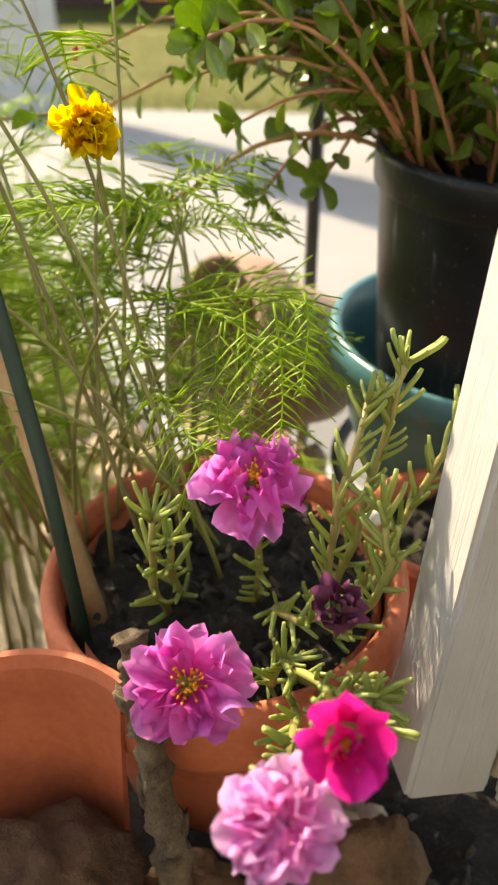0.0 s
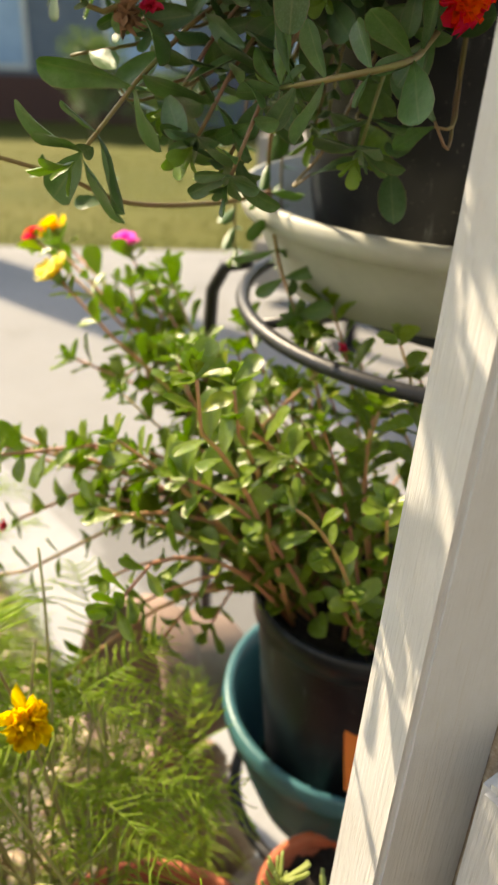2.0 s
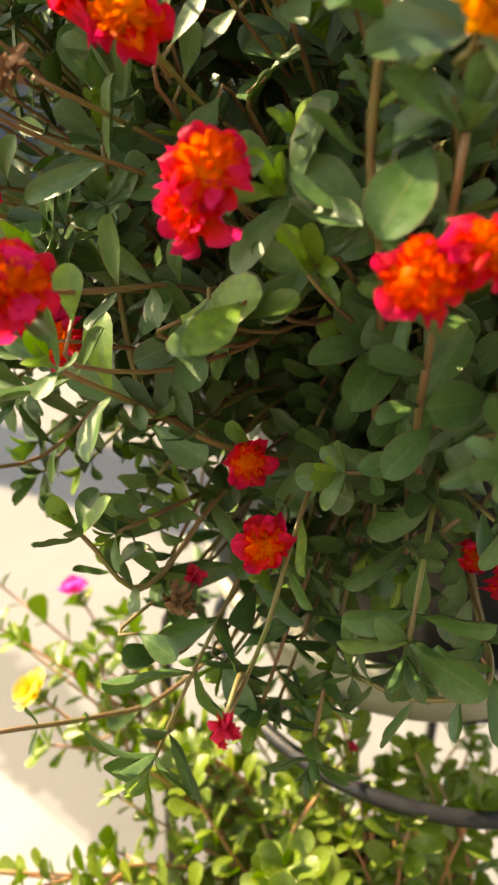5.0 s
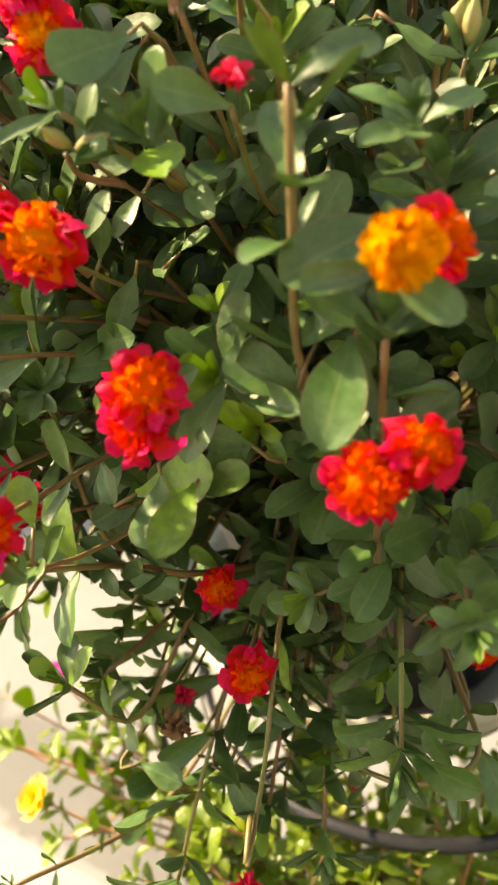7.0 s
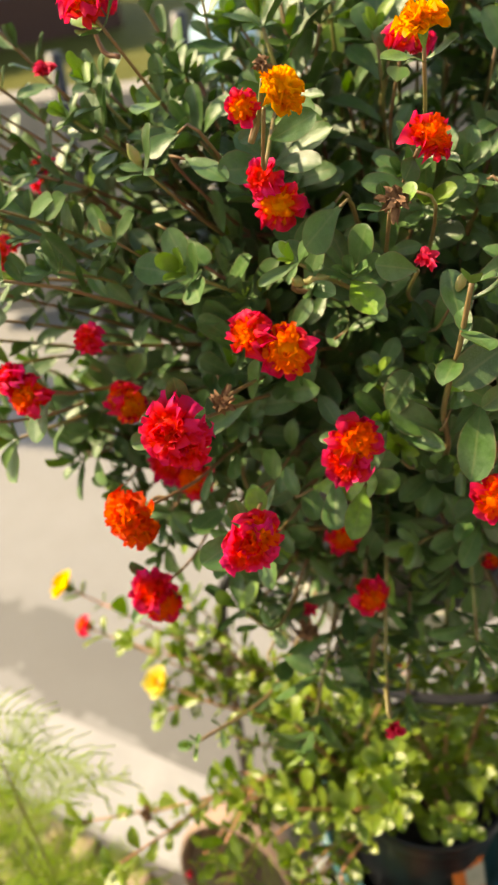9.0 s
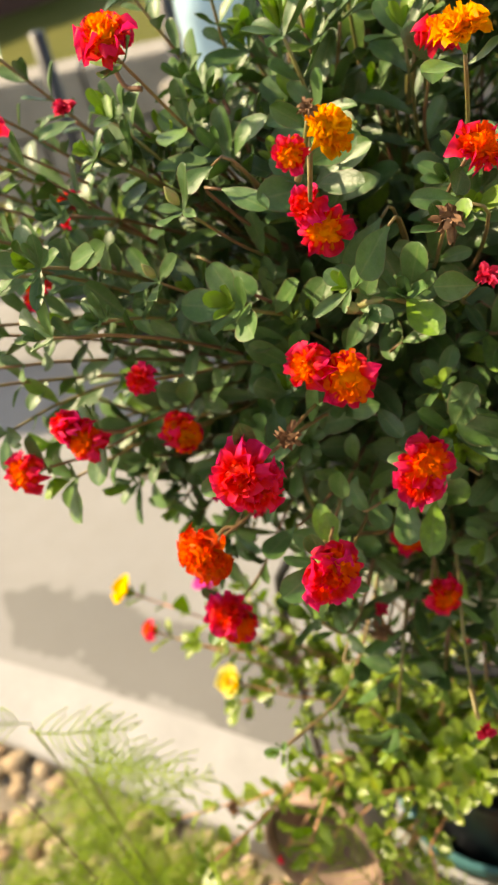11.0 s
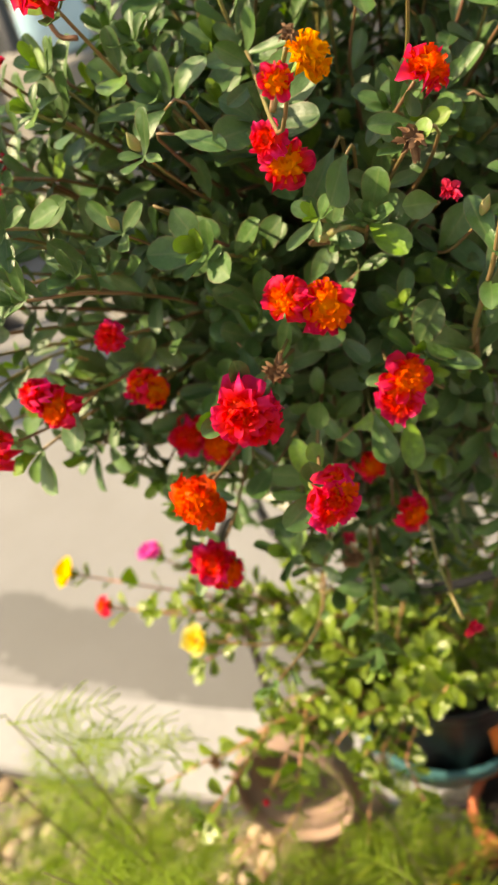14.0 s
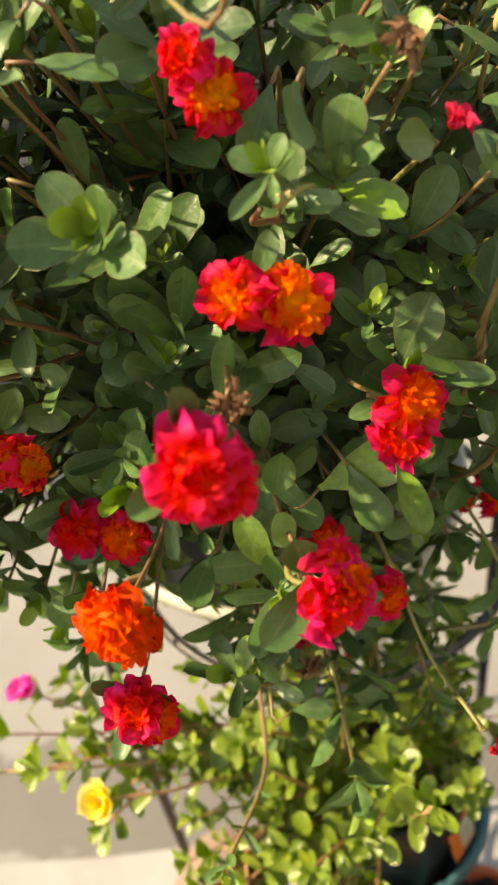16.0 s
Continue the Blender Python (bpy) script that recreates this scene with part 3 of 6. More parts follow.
# ---- things behind the bush, across the drive ----
def build_block_wall():
    w = thing("low_block_wall", (1.95, 2.25, slab_z(2.25) - 0.03), "low wall of grey-beige concrete blocks across the drive", "wall", kind="structure")
    w.rotation_euler = (0, 0, radians(-28))
    me = from_bm("block", box(-0.195, 0.195, -0.09, 0.09, 0.0, 0.19, 0.008), M_BLOCK, False)
    for row in range(4):
        for k in range(-4, 5):
            put("block", me, w, Matrix.Translation((k * 0.40 + (0.2 if row % 2 else 0), 0, row * 0.2)))


def build_far_post(x, y, hgt):
    q = thing("iron_post", (x, y, slab_z(y)), "black iron post standing on the drive", "post", "iron posts")
    v, f = tube([(0, 0, 0), (0, 0, hgt * 0.5), (0, 0, hgt)], 0.022, 0.022, 10)
    put("pole", mesh_of("pole", v, f, M_IRON), q)
    put("foot", from_bm("foot", box(-0.06, 0.06, -0.06, 0.06, 0, 0.012, 0.003), M_IRON, False), q)


def build_jug(x, y):
    q = thing("water_jug", (x, y, slab_z(y)), "pale blue plastic water jug on a stand of blocks", "jug")
    v, f = lathe([(0.075, 0.78), (0.088, 0.79), (0.092, 0.86), (0.087, 0.90), (0.092, 0.94), (0.088, 1.0), (0.06, 1.05), (0.03, 1.08), (0.03, 1.12)], 32)
    put("body", mesh_of("body", v, f, M_BLUE), q)
    put("stand", from_bm("stand", box(-0.14, 0.14, -0.14, 0.14, 0, 0.78, 0.01), M_BLOCK, False), q)


build_block_wall()
build_far_post(0.93, 2.12, 1.05)
build_far_post(1.14, 1.98, 1.05)
build_far_post(0.62, 2.3, 1.0)
build_jug(1.0, 2.0)


# ---- leaf, petal and flower shapes ----
ACROSS = (1.0, 0.5, 0.0, 0.5, 1.0)


def leaf_shape(width, fold, curl, twist=0.0, thick=0.030, seed=0):
    """Fleshy leaf of length 1 along y: narrow base, broadest past the middle, blunt tip, trough along the midrib, rounded skins."""
    ts = (0.0, 0.08, 0.20, 0.34, 0.50, 0.66, 0.80, 0.91, 0.97, 1.0)
    ws = (0.14, 0.18, 0.40, 0.67, 0.89, 1.0, 0.95, 0.73, 0.45, 0.05)
    verts, faces, across = [], [], []
    for side in (0.5, -0.5):
        for t, w in zip(ts, ws):
            h = w * width * 0.5
            z = curl * t * t + 0.018 * math.sin(7 * t + seed)
            tw = twist * t
            c, s = math.cos(tw), math.sin(tw)
            for x, a in zip((-1.0, -0.55, 0.0, 0.55, 1.0), ACROSS):
                up = fold * h * abs(x) ** 1.4 + 0.012 * math.sin(11 * t + 2.0 * x + seed)
                dz = up + thick * side * w * (1.0, 0.8, 0.0)[int(a * 2 + 0.1)]
                xx = x * h * (1 + 0.05 * math.sin(9 * t + x * 3 + seed))
                verts.append((xx * c - dz * s, t, z + xx * s + dz * c))
                across.append(a)
    n = len(ts)
    for i in range(n - 1):
        for k in range(4):
            a = i * 5 + k
            faces.append((a, a + 1, a + 6, a + 5))
            faces.append((n * 5 + a, n * 5 + a + 5, n * 5 + a + 6, n * 5 + a + 1))
    return verts, faces, across


LEAF_SHAPES = [leaf_shape(w, f, c, tw, seed=i) for i, (w, f, c, tw) in enumerate(((0.43, 0.42, -0.10, 0.0), (0.48, 0.30, -0.20, 0.2), (0.39, 0.56, 0.10, -0.2), (0.51, 0.24, 0.14, 0.15), (0.42, 0.40, -0.28, -0.3), (0.54, 0.32, -0.04, 0.1)))]
ROUND_SHAPES = [leaf_shape(w, f, c, tw, seed=i + 9) for i, (w, f, c, tw) in enumerate(((0.56, 0.30, -0.12, 0.0), (0.62, 0.24, 0.12, 0.15), (0.50, 0.42, -0.25, -0.15)))]
LONG_SHAPES = [leaf_shape(w, f, c, tw, seed=i + 20) for i, (w, f, c, tw) in enumerate(((0.30, 0.60, -0.14, 0.2), (0.34, 0.5, 0.14, -0.2)))]


def petal(length, width, lift, cup, ruffle, seed, rows=5, cols=5, notch=0.0):
    """One thin petal from the heart outward along y, rising by lift (radians), with a wavy rim."""
    verts, faces = [], []
    for i in range(rows):
        t = i / (rows - 1)
        w = width * (0.22 + 0.78 * math.sin(min(1.0, t * 0.78 + 0.12) * math.pi * 0.62)) * (1.0 if t < 0.99 else 0.86)
        for j in range(cols):
            s = j / (cols - 1) * 2 - 1
            x = s * w * 0.5
            y = t * length * (1 - 0.20 * s * s * t - (notch * (1 - abs(s)) * (t > 0.9)))
            wav = ruffle * t * noise.noise((seed * 3.1 + s * 1.9, t * 2.2, seed))
            z = cup * length * t * t + wav + 0.12 * length * s * s * t
            verts.append((x, y * math.cos(lift) - z * math.sin(lift), y * math.sin(lift) + z * math.cos(lift)))
    for i in range(rows - 1):
        for j in range(cols - 1):
            a = i * cols + j
            faces.append((a, a + 1, a + cols + 1, a + cols))
    return verts, faces


def rosette(rings, seed, notch=0.10):
    """Rings of petals round z. A ring: count, length, width, lift in degrees, cup, ruffle, height."""
    rg = random.Random(seed)
    j = Joined()
    for count, length, width, lift, cup, ruffle, height in rings:
        ph = rg.random() * 6.28
        for k in range(count):
            a = ph + 2 * math.pi * (k + rg.uniform(-0.25, 0.25)) / count
            v, f = petal(length * rg.uniform(0.82, 1.12), width * rg.uniform(0.8, 1.2), radians(lift + rg.uniform(-14, 14)), cup, ruffle, rg.random() * 50, notch=notch * rg.uniform(0.2, 1.6))
            j.add(v, f, Matrix.Translation((0, 0, height)) @ Matrix.Rotation(a, 4, "Z"))
    return j


def tuft(count, r, seed, spread=75.0):
    """A dense brush of narrow, ragged inner petals."""
    rg = random.Random(seed)
    j = Joined()
    for k in range(count):
        a = rg.random() * 6.28
        lift = 90 - spread * math.sqrt(rg.random())
        ln = r * rg.uniform(0.62, 1.16)
        w = r * rg.uniform(0.17, 0.34)
        v, f = petal(ln, w, radians(lift), rg.uniform(-0.25, 0.1), r * 0.10, rg.random() * 50, rows=4, cols=3, notch=0.2)
        j.add(v, f, Matrix.Rotation(a, 4, "Z"))
    dome, faces = lathe([(0.10 * r, 0.0), (0.52 * r, 0.04 * r), (0.50 * r, 0.28 * r), (0.34 * r, 0.46 * r), (0.12 * r, 0.54 * r)], 10)
    j.add(dome, faces)
    return j


def stamens(count, r, seed):
    rg = random.Random(seed)
    j = Joined()
    for k in range(count):
        a = rg.random() * 6.28
        s = rg.uniform(0.1, 0.9)
        top = Vector((math.cos(a) * s * r, math.sin(a) * s * r, r * rg.uniform(0.8, 1.25)))
        v, f = tube([(top.x * 0.2, top.y * 0.2, 0), top * 0.6, top], r * 0.035, r * 0.03, 4)
        j.add(v, f)
        v, f = tube([top - Vector((0, 0, r * 0.06)), top + Vector((0, 0, r * 0.04)), top + Vector((0, 0, r * 0.12))], r * 0.09, r * 0.05, 5)
        j.add(v, f)
    return j


def build_blossoms():
    """Shared meshes by kind: outer petals, inner petals, small calyx."""
    made = {}
    R = 0.0150
    kinds = (("flame", P_FLAME, P_FLAME), ("red", P_RED, P_FLAME), ("crimson", P_CRIMSON, P_RED), ("orange", P_RED, P_ORANGE), ("gold", P_GOLD, P_GOLD))
    for n, (kind, outer, inner) in enumerate(kinds):
        for var in range(3):
            s = n * 10 + var
            o = rosette([(6, R * 1.20, R * 0.80, 2, -0.12, 0.014, 0.0), (6, R * 1.08, R * 0.62, 26, -0.2, 0.014, 0.001)], s, 0.2)
            i = tuft(105, R * (0.98, 1.08, 0.86)[var], s + 5, 80.0)
            if kind == "gold":
                o = rosette([(9, R * 0.98, R * 0.70, 18, -0.1, 0.008, 0.0), (9, R * 0.92, R * 0.55, 38, -0.15, 0.008, 0.001)], s)
                i = tuft(120, R * 1.02, s + 5, 78.0)
            made[kind, var] = (mesh_of(kind + "_outer_petals", o.v, o.f, outer), mesh_of(kind + "_inner_petals", i.v, i.f, inner))
    for kind, m in (("yellow", P_YELLOW), ("pale", P_PALE), ("rose", P_PINK)):
        for var in range(2):
            o = rosette([(5, 0.0125, 0.0135, 20, 0.15, 0.003, 0.0), (5, 0.0115, 0.012, 42, 0.1, 0.003, 0.0008)], 70 + var)
            i = stamens(18, 0.005, 80 + var)
            made[kind, var] = (mesh_of(kind + "_outer_petals", o.v, o.f, m), mesh_of(kind + "_stamens", i.v, i.f, M_STAMEN))
    return made


BLOSSOMS = build_blossoms()


def calyx_mesh():
    v, f = lathe([(0.0006, -0.009), (0.0014, -0.007), (0.0026, -0.003), (0.0034, 0.0005), (0.0026, 0.002), (0.0005, 0.0022)], 8)
    return mesh_of("calyx", v, f, M_CALYX)


CALYX = calyx_mesh()


def bud_mesh(name, material, fat=1.0):
    v, f = lathe([(0.0007, -0.003), (0.0018 * fat, -0.001), (0.0026 * fat, 0.0020), (0.0024 * fat, 0.0045), (0.0013, 0.0075), (0.0003, 0.0098)], 9, 0.08, 3)
    return mesh_of(name, v, f, material)


def opening_bud_mesh():
    j = rosette([(7, 0.0066, 0.0034, 60, -0.2, 0.005, 0.0), (8, 0.0070, 0.0026, 76, -0.2, 0.005, 0.0006)], 57)
    return mesh_of("opening_petals", j.v, j.f, P_BUD)


BUD_GREEN = bud_mesh("bud", M_BUD)
BUD_RED = opening_bud_mesh()


def dried_mesh():
    j = rosette([(7, 0.008, 0.005, 35, -0.5, 0.008, 0.0), (6, 0.006, 0.004, 70, -0.5, 0.007, 0.001)], 91)
    return mesh_of("dried_petals", j.v, j.f, M_DRY)


DRIED = dried_mesh()


def blossom(plant, at, facing, kind, size, rg, roll=None):
    """A flower as a part of its plant: outer petals with inner petals and calyx under them."""
    z = Vector(facing).normalized()
    x = z.orthogonal().normalized()
    m = Matrix((x, z.cross(x), z)).transposed().to_4x4()
    m = Matrix.Translation(Vector(at) - plant.location) @ m @ Matrix.Rotation(rg.random() * 6.28 if roll is None else roll, 4, "Z") @ Matrix.Scale(size, 4)
    if kind == "bud":
        return put("flower_bud", BUD_GREEN, plant, m, "pale green closed flower bud")
    if kind == "red_bud":
        return put("flower_bud", BUD_RED, plant, m, "crimson flower bud just opening")
    if kind == "dried":
        return put("dried_flower", DRIED, plant, m, "brown withered flower head")
    doubled = kind in ("red", "crimson", "orange", "gold", "flame")
    var = rg.randrange(3 if doubled else 2)
    o, i = BLOSSOMS[kind, var]
    names = {"red": "red and orange double flower", "crimson": "crimson double flower", "orange": "orange double flower with red rim", "flame": "flame-orange double flower", "gold": "golden orange double flower", "yellow": "single yellow flower", "pale": "pale yellow flower", "rose": "small pink flower"}
    ob = put("flower", o, plant, m, names[kind])
    put("inner_petals" if doubled else "stamen_tuft", i, ob)
    put("calyx", CALYX, ob)
    return ob


class Plant:
    """A leafy plant: stems as parts, the leaves nearest to a spot of the plan as parts, the rest joined."""

    def __init__(self, name, at, label, category, leaf_material, stem_material, shapes, size, seed):
        self.ob = thing(name, at, label, category)
        self.at = Vector(at)
        self.lm, self.sm, self.shapes, self.size = leaf_material, stem_material, shapes, size
        self.rg = random.Random(seed)
        self.leaves = []
        self.bits = Joined()
        self.clear = []
        self.thin = None
        self.young = None

    def leaf(self, base, direction, normal, length, shape=None, young=False):
        # leaves thinned in one part, to let sun through to the lower plant
        if self.thin and all(lo < q < hi for q, (lo, hi) in zip(base, self.thin)) and self.rg.random() < 0.25:
            return False
        # leaves before a flower's face are left out, keeping it in the camera's view
        d = Vector(direction).normalized() * length
        for at, fc in self.clear:
            for u in (0.3, 0.65, 1.0):
                q = Vector(base) + d * u - at
                s = q.dot(fc)
                if -0.001 < s < 0.16 and (q - fc * s).length < 0.0165 + 0.08 * s:
                    return False
        m = Matrix.Translation(Vector(base) - self.at) @ frame_to(direction, normal) @ Matrix.Scale(length, 4)
        self.leaves.append((m, self.rg.randrange(len(self.shapes)) if shape is None else shape, young))
        return True

    def blocked(self, pts):
        """True where a shoot's end would cross the face of a flower."""
        for at, fc in self.clear:
            for q in pts:
                s = (q - at).dot(fc)
                if 0.0 < s < 0.16 and (q - at - fc * s).length < 0.017 + 0.06 * s:
                    return True
        return False

    def whorl(self, p, d, out, count, length, spread, young=False):
        rg = self.rg
        side = d.orthogonal().normalized()
        ph = rg.random() * 6.28
        for k in range(count):
            a = ph + 2 * math.pi * k / count + rg.uniform(-0.4, 0.4)
            r = Matrix.Rotation(a, 3, d) @ side
            di = r * spread + d * (1.15 - spread) + Vector((0, 0, 0.18)) + out * 0.15
            nn = out * 0.30 + d * 0.75 + Vector((0, 0, 0.30)) - r * 0.30 + Vector((rg.uniform(-0.45, 0.45), rg.uniform(-0.45, 0.45), rg.uniform(-0.3, 0.3)))
            self.leaf(p, di, nn, length * rg.uniform(0.62, 1.25), None, young)

    def stem(self, pts, r0, r1, main=True):
        pts = [Vector(p) - self.at for p in pts]
        v, f = tube(pts, r0, r1, 6)
        if main:
            put("stem", mesh_of("stem", v, f, self.sm), self.ob)
        else:
            self.bits.add(v, f)

    def leafy(self, pts, start, gap, length, tip=True, pair=2, spread=0.8, out=None):
        """Leaves along a path from the share start on, with a rosette at its end."""
        rg = self.rg
        total = [0.0]
        for a, b in zip(pts, pts[1:]):
            total.append(total[-1] + (b - a).length)
        s = total[-1] * start
        while s < total[-1] - gap * 0.4:
            i = max(k for k in range(len(total) - 1) if total[k] <= s)
            u = (s - total[i]) / max(1e-6, total[i + 1] - total[i])
            p = pts[i].lerp(pts[i + 1], u)
            d = (pts[i + 1] - pts[i]).normalized()
            o = out if out is not None else d
            self.whorl(p, d, o, pair, length, spread)
            s += gap * rg.uniform(0.7, 1.3)
        if tip:
            d = (pts[-1] - pts[-2]).normalized()
            o = out if out is not None else d
            before = len(self.leaves)
            self.whorl(pts[-1], d, o, rg.choice((4, 5, 5, 6)), length * 0.85, 0.85)
            self.whorl(pts[-1] + d * length * 0.18, d, o, 4, length * 0.55, 0.42, rg.random() < 0.6)
            return len(self.leaves) - before >= 4
        return True

    def shoot(self, pts, r0, r1, main, start, gap, length, out=None):
        """A leafy shoot with its stem; none where its tip would stay bare."""
        before = len(self.leaves)
        if not self.leafy(pts, start, gap, length, out=out):
            del self.leaves[before:]
            return False
        self.stem(pts, r0, r1, main)
        return True

    def finish(self, near, limit, leaf_label):
        near = Vector(near) - self.at
        self.leaves.sort(key=lambda q: (q[0].translation - near).length)
        mats = (self.lm, self.young or self.lm)
        shared = [[mesh_of("leaf", v, f, m, True, a) for v, f, a in self.shapes] for m in mats]
        for m, k, y in self.leaves[:limit]:
            put("leaf", shared[y][k], self.ob, m)
        for young in (False, True):
            j, across = Joined(), []
            for m, k, y in self.leaves[limit:]:
                if y == young:
                    j.add(self.shapes[k][0], self.shapes[k][1], m)
                    across += self.shapes[k][2]
            if j.v:
                put("young_foliage" if young else "foliage", mesh_of("foliage", j.v, j.f, mats[young], True, across), self.ob, None, "fresh bright green shoot tips" if young else leaf_label, "stuff")
        if self.bits.v:
            put("twig_growth", mesh_of("twig_growth", self.bits.v, self.bits.f, self.sm), self.ob, None, "", "stuff")


# ---- plant stand, pots ----
UP = Vector((0.318, 0.350, 0.0))        # axis of the upper pot
LOW = Vector((0.268, 0.242, 0.0))       # axis of the lower pot


def ring_mesh(name, r, wire, z, material, segs=64, centre=(0, 0)):
    pts = [(centre[0] + r * math.cos(2 * math.pi * k / segs), centre[1] + r * math.sin(2 * math.pi * k / segs), z) for k in range(segs + 1)]
    v, f = tube(pts, wire, wire, 8, False)
    return mesh_of(name, v, f, material)


def build_stand():
    foot = slab_z(0.42)
    s = thing("plant_stand", (0.146, 0.42, foot), "black iron two-tier plant stand on the drive's edge", "plant stand")
    o = Vector(s.location)
    rod_top = 0.875

    def rod(name, pts, r):
        v, f = tube([Vector(p) - o for p in pts], r, r, 8)
        put(name, mesh_of(name, v, f, M_IRON), s)

    rod("upright", [(0.146, 0.42, foot), (0.147, 0.42, 0.5), (0.147, 0.42, 0.80), (0.150, 0.418, 0.845), (0.160, 0.413, 0.866), (0.178, 0.403, 0.873)], 0.0055)
    rod("upright", [(0.43, 0.20, slab_z(0.2)), (0.43, 0.20, 0.5), (0.43, 0.20, rod_top)], 0.0055)
    rod("upright", [(0.43, 0.45, slab_z(0.45)), (0.43, 0.45, 0.5), (0.43, 0.45, rod_top)], 0.0055)
    rod("leg", [(0.245, 0.33, slab_z(0.33)), (0.245, 0.325, 0.40), (0.25, 0.30, 0.475)], 0.0055)
    c = (0.330 - o.x, 0.322 - o.y)
    put("top_ring", ring_mesh("top_ring", 0.160, 0.0048, 0.872 - o.z, M_IRON, 72, c), s)
    put("inner_ring", ring_mesh("inner_ring", 0.085, 0.004, 0.872 - o.z, M_IRON, 48, c), s)
    for a in (0.3, 1.87, 3.44, 5.01):
        rod("spoke", [(0.330 + 0.085 * math.cos(a), 0.322 + 0.085 * math.sin(a), 0.872), (0.330 + 0.13 * math.cos(a), 0.322 + 0.13 * math.sin(a), 0.872), (0.330 + 0.160 * math.cos(a), 0.322 + 0.160 * math.sin(a), 0.872)], 0.0036)
    put("lower_ring", ring_mesh("lower_ring", 0.095, 0.005, 0.475 - o.z, M_IRON, 56, (LOW.x - o.x, LOW.y - o.y)), s)
    rod("brace", [(0.43, 0.20, 0.475), (0.39, 0.21, 0.475), (0.35, 0.24, 0.475)], 0.004)
    return s


def pot(name, at, profile, material, label, category, wobble=0.0, segs=56):
    p = thing(name, at, label, category)
    v, f = lathe(profile, segs, wobble, 4)
    put("body", mesh_of("body", v, f, material), p)
    return p


def soil_disc(parent, r, z, seed):
    verts, faces = [(0, 0, z)], []
    rings, segs = 22, 72
    for i in range(1, rings + 1):
        for k in range(segs):
            a = 2 * math.pi * k / segs
            rr = r * i / rings
            x, y = rr * math.cos(a), rr * math.sin(a)
            verts.append((x, y, z + (0.010 * noise.noise((x * 60, y * 60, seed)) + 0.007 * noise.noise((x * 190, y * 190, seed))) * (1 if i < rings else 0.2)))
    for k in range(segs):
        faces.append((0, 1 + k, 1 + (k + 1) % segs))
    for i in range(rings - 1):
        for k in range(segs):
            a, b = 1 + i * segs + k, 1 + i * segs + (k + 1) % segs
            faces.append((a, a + segs, b + segs, b))
    put("soil", mesh_of("soil", verts, faces, M_SOIL), parent, None, "dark potting soil")


def nursery_profile(r, h, t=0.0022):
    b = r * 0.76
    return [(b * 0.9, 0.0), (b, 0.004), (b + (r - b) * 0.55, h * 0.56), (r * 0.955, h - 0.024), (r * 0.957, h - 0.022), (r, h - 0.020), (r * 1.01, h - 0.004), (r, h), (r - t * 1.5, h), (r * 0.955 - t, h - 0.022), (b, 0.010)]


def build_pots():
    teal = pot("teal_bowl", (LOW.x, LOW.y, 0.480), [(0.070, 0.0), (0.078, 0.004), (0.090, 0.04), (0.098, 0.085), (0.099, 0.086), (0.106, 0.088), (0.1075, 0.098), (0.106, 0.107), (0.1035, 0.109), (0.0985, 0.106), (0.094, 0.085), (0.086, 0.04), (0.072, 0.010)], M_TEAL, "teal plastic planter bowl holding a black nursery pot", "bowl")
    v, f = lathe([(0.076, 0.0), (0.0763, 0.003), (0.07, 0.006)], 40)
    put("dirt", mesh_of("dirt", [(x, y, z + 0.012) for x, y, z in v], f, M_SOIL), teal, None, "wet dirt in the bottom")
    low = pot("nursery_pot", (LOW.x - 0.010, LOW.y - 0.016, 0.4935), nursery_profile(0.078, 0.212), M_BLACK_POT, "black plastic nursery pot with white scuffs and painted gleam streaks", "flower pot", segs=64)
    soil_disc(low, 0.072, 0.196, 1.0)
    tag = thing("plant_tag", (0.258, 0.1480, 0.590), "orange plant tag leaning on the black pot", "plant tag")
    put("card", from_bm("card", box(-0.017, 0.017, -0.0010, 0.0010, 0.0, 0.075, 0.001, 1), M_TAG, False), tag)
    put("picture", from_bm("picture", box(-0.004, 0.0165, -0.0020, -0.0012, 0.008, 0.046), M_TAG_PALE, False), tag, None, "faded printed picture")
    tag.rotation_euler = (radians(-9), radians(-5), radians(-6))
    pot("cream_bowl", (UP.x, UP.y, 0.8785), [(0.110, 0.0), (0.122, 0.003), (0.134, 0.030), (0.142, 0.046), (0.143, 0.047), (0.149, 0.049), (0.1515, 0.056), (0.150, 0.063), (0.146, 0.064), (0.138, 0.045), (0.130, 0.028), (0.112, 0.008)], M_WHITE_POT, "cream plastic planter bowl on the stand's top ring", "bowl", segs=72)
    up = pot("nursery_pot", (UP.x, UP.y, 0.888), nursery_profile(0.125, 0.185), M_BLACK_POT, "large black nursery pot standing in the cream bowl", "flower pot", segs=64)
    soil_disc(up, 0.118, 0.168, 2.0)


build_stand()
build_pots()


# ---- the large purslane of the upper pot ----
def smooth_line(line, steps):
    """A curve through all points of a line."""
    q = [line[0] * 2 - line[1]] + list(line) + [line[-1] * 2 - line[-2]]
    out = []
    for a, b, c, d in zip(q, q[1:], q[2:], q[3:]):
        for k in range(steps):
            t = k / steps
            out.append(0.5 * ((b * 2) + (c - a) * t + (a * 2 - b * 5 + c * 4 - d) * t * t + (b * 3 - a - c * 3 + d) * t ** 3))
    out.append(line[-1])
    return out


def tri_noise(rg, a):
    return Vector((rg.uniform(-a, a), rg.uniform(-a, a), rg.uniform(-a, a)))


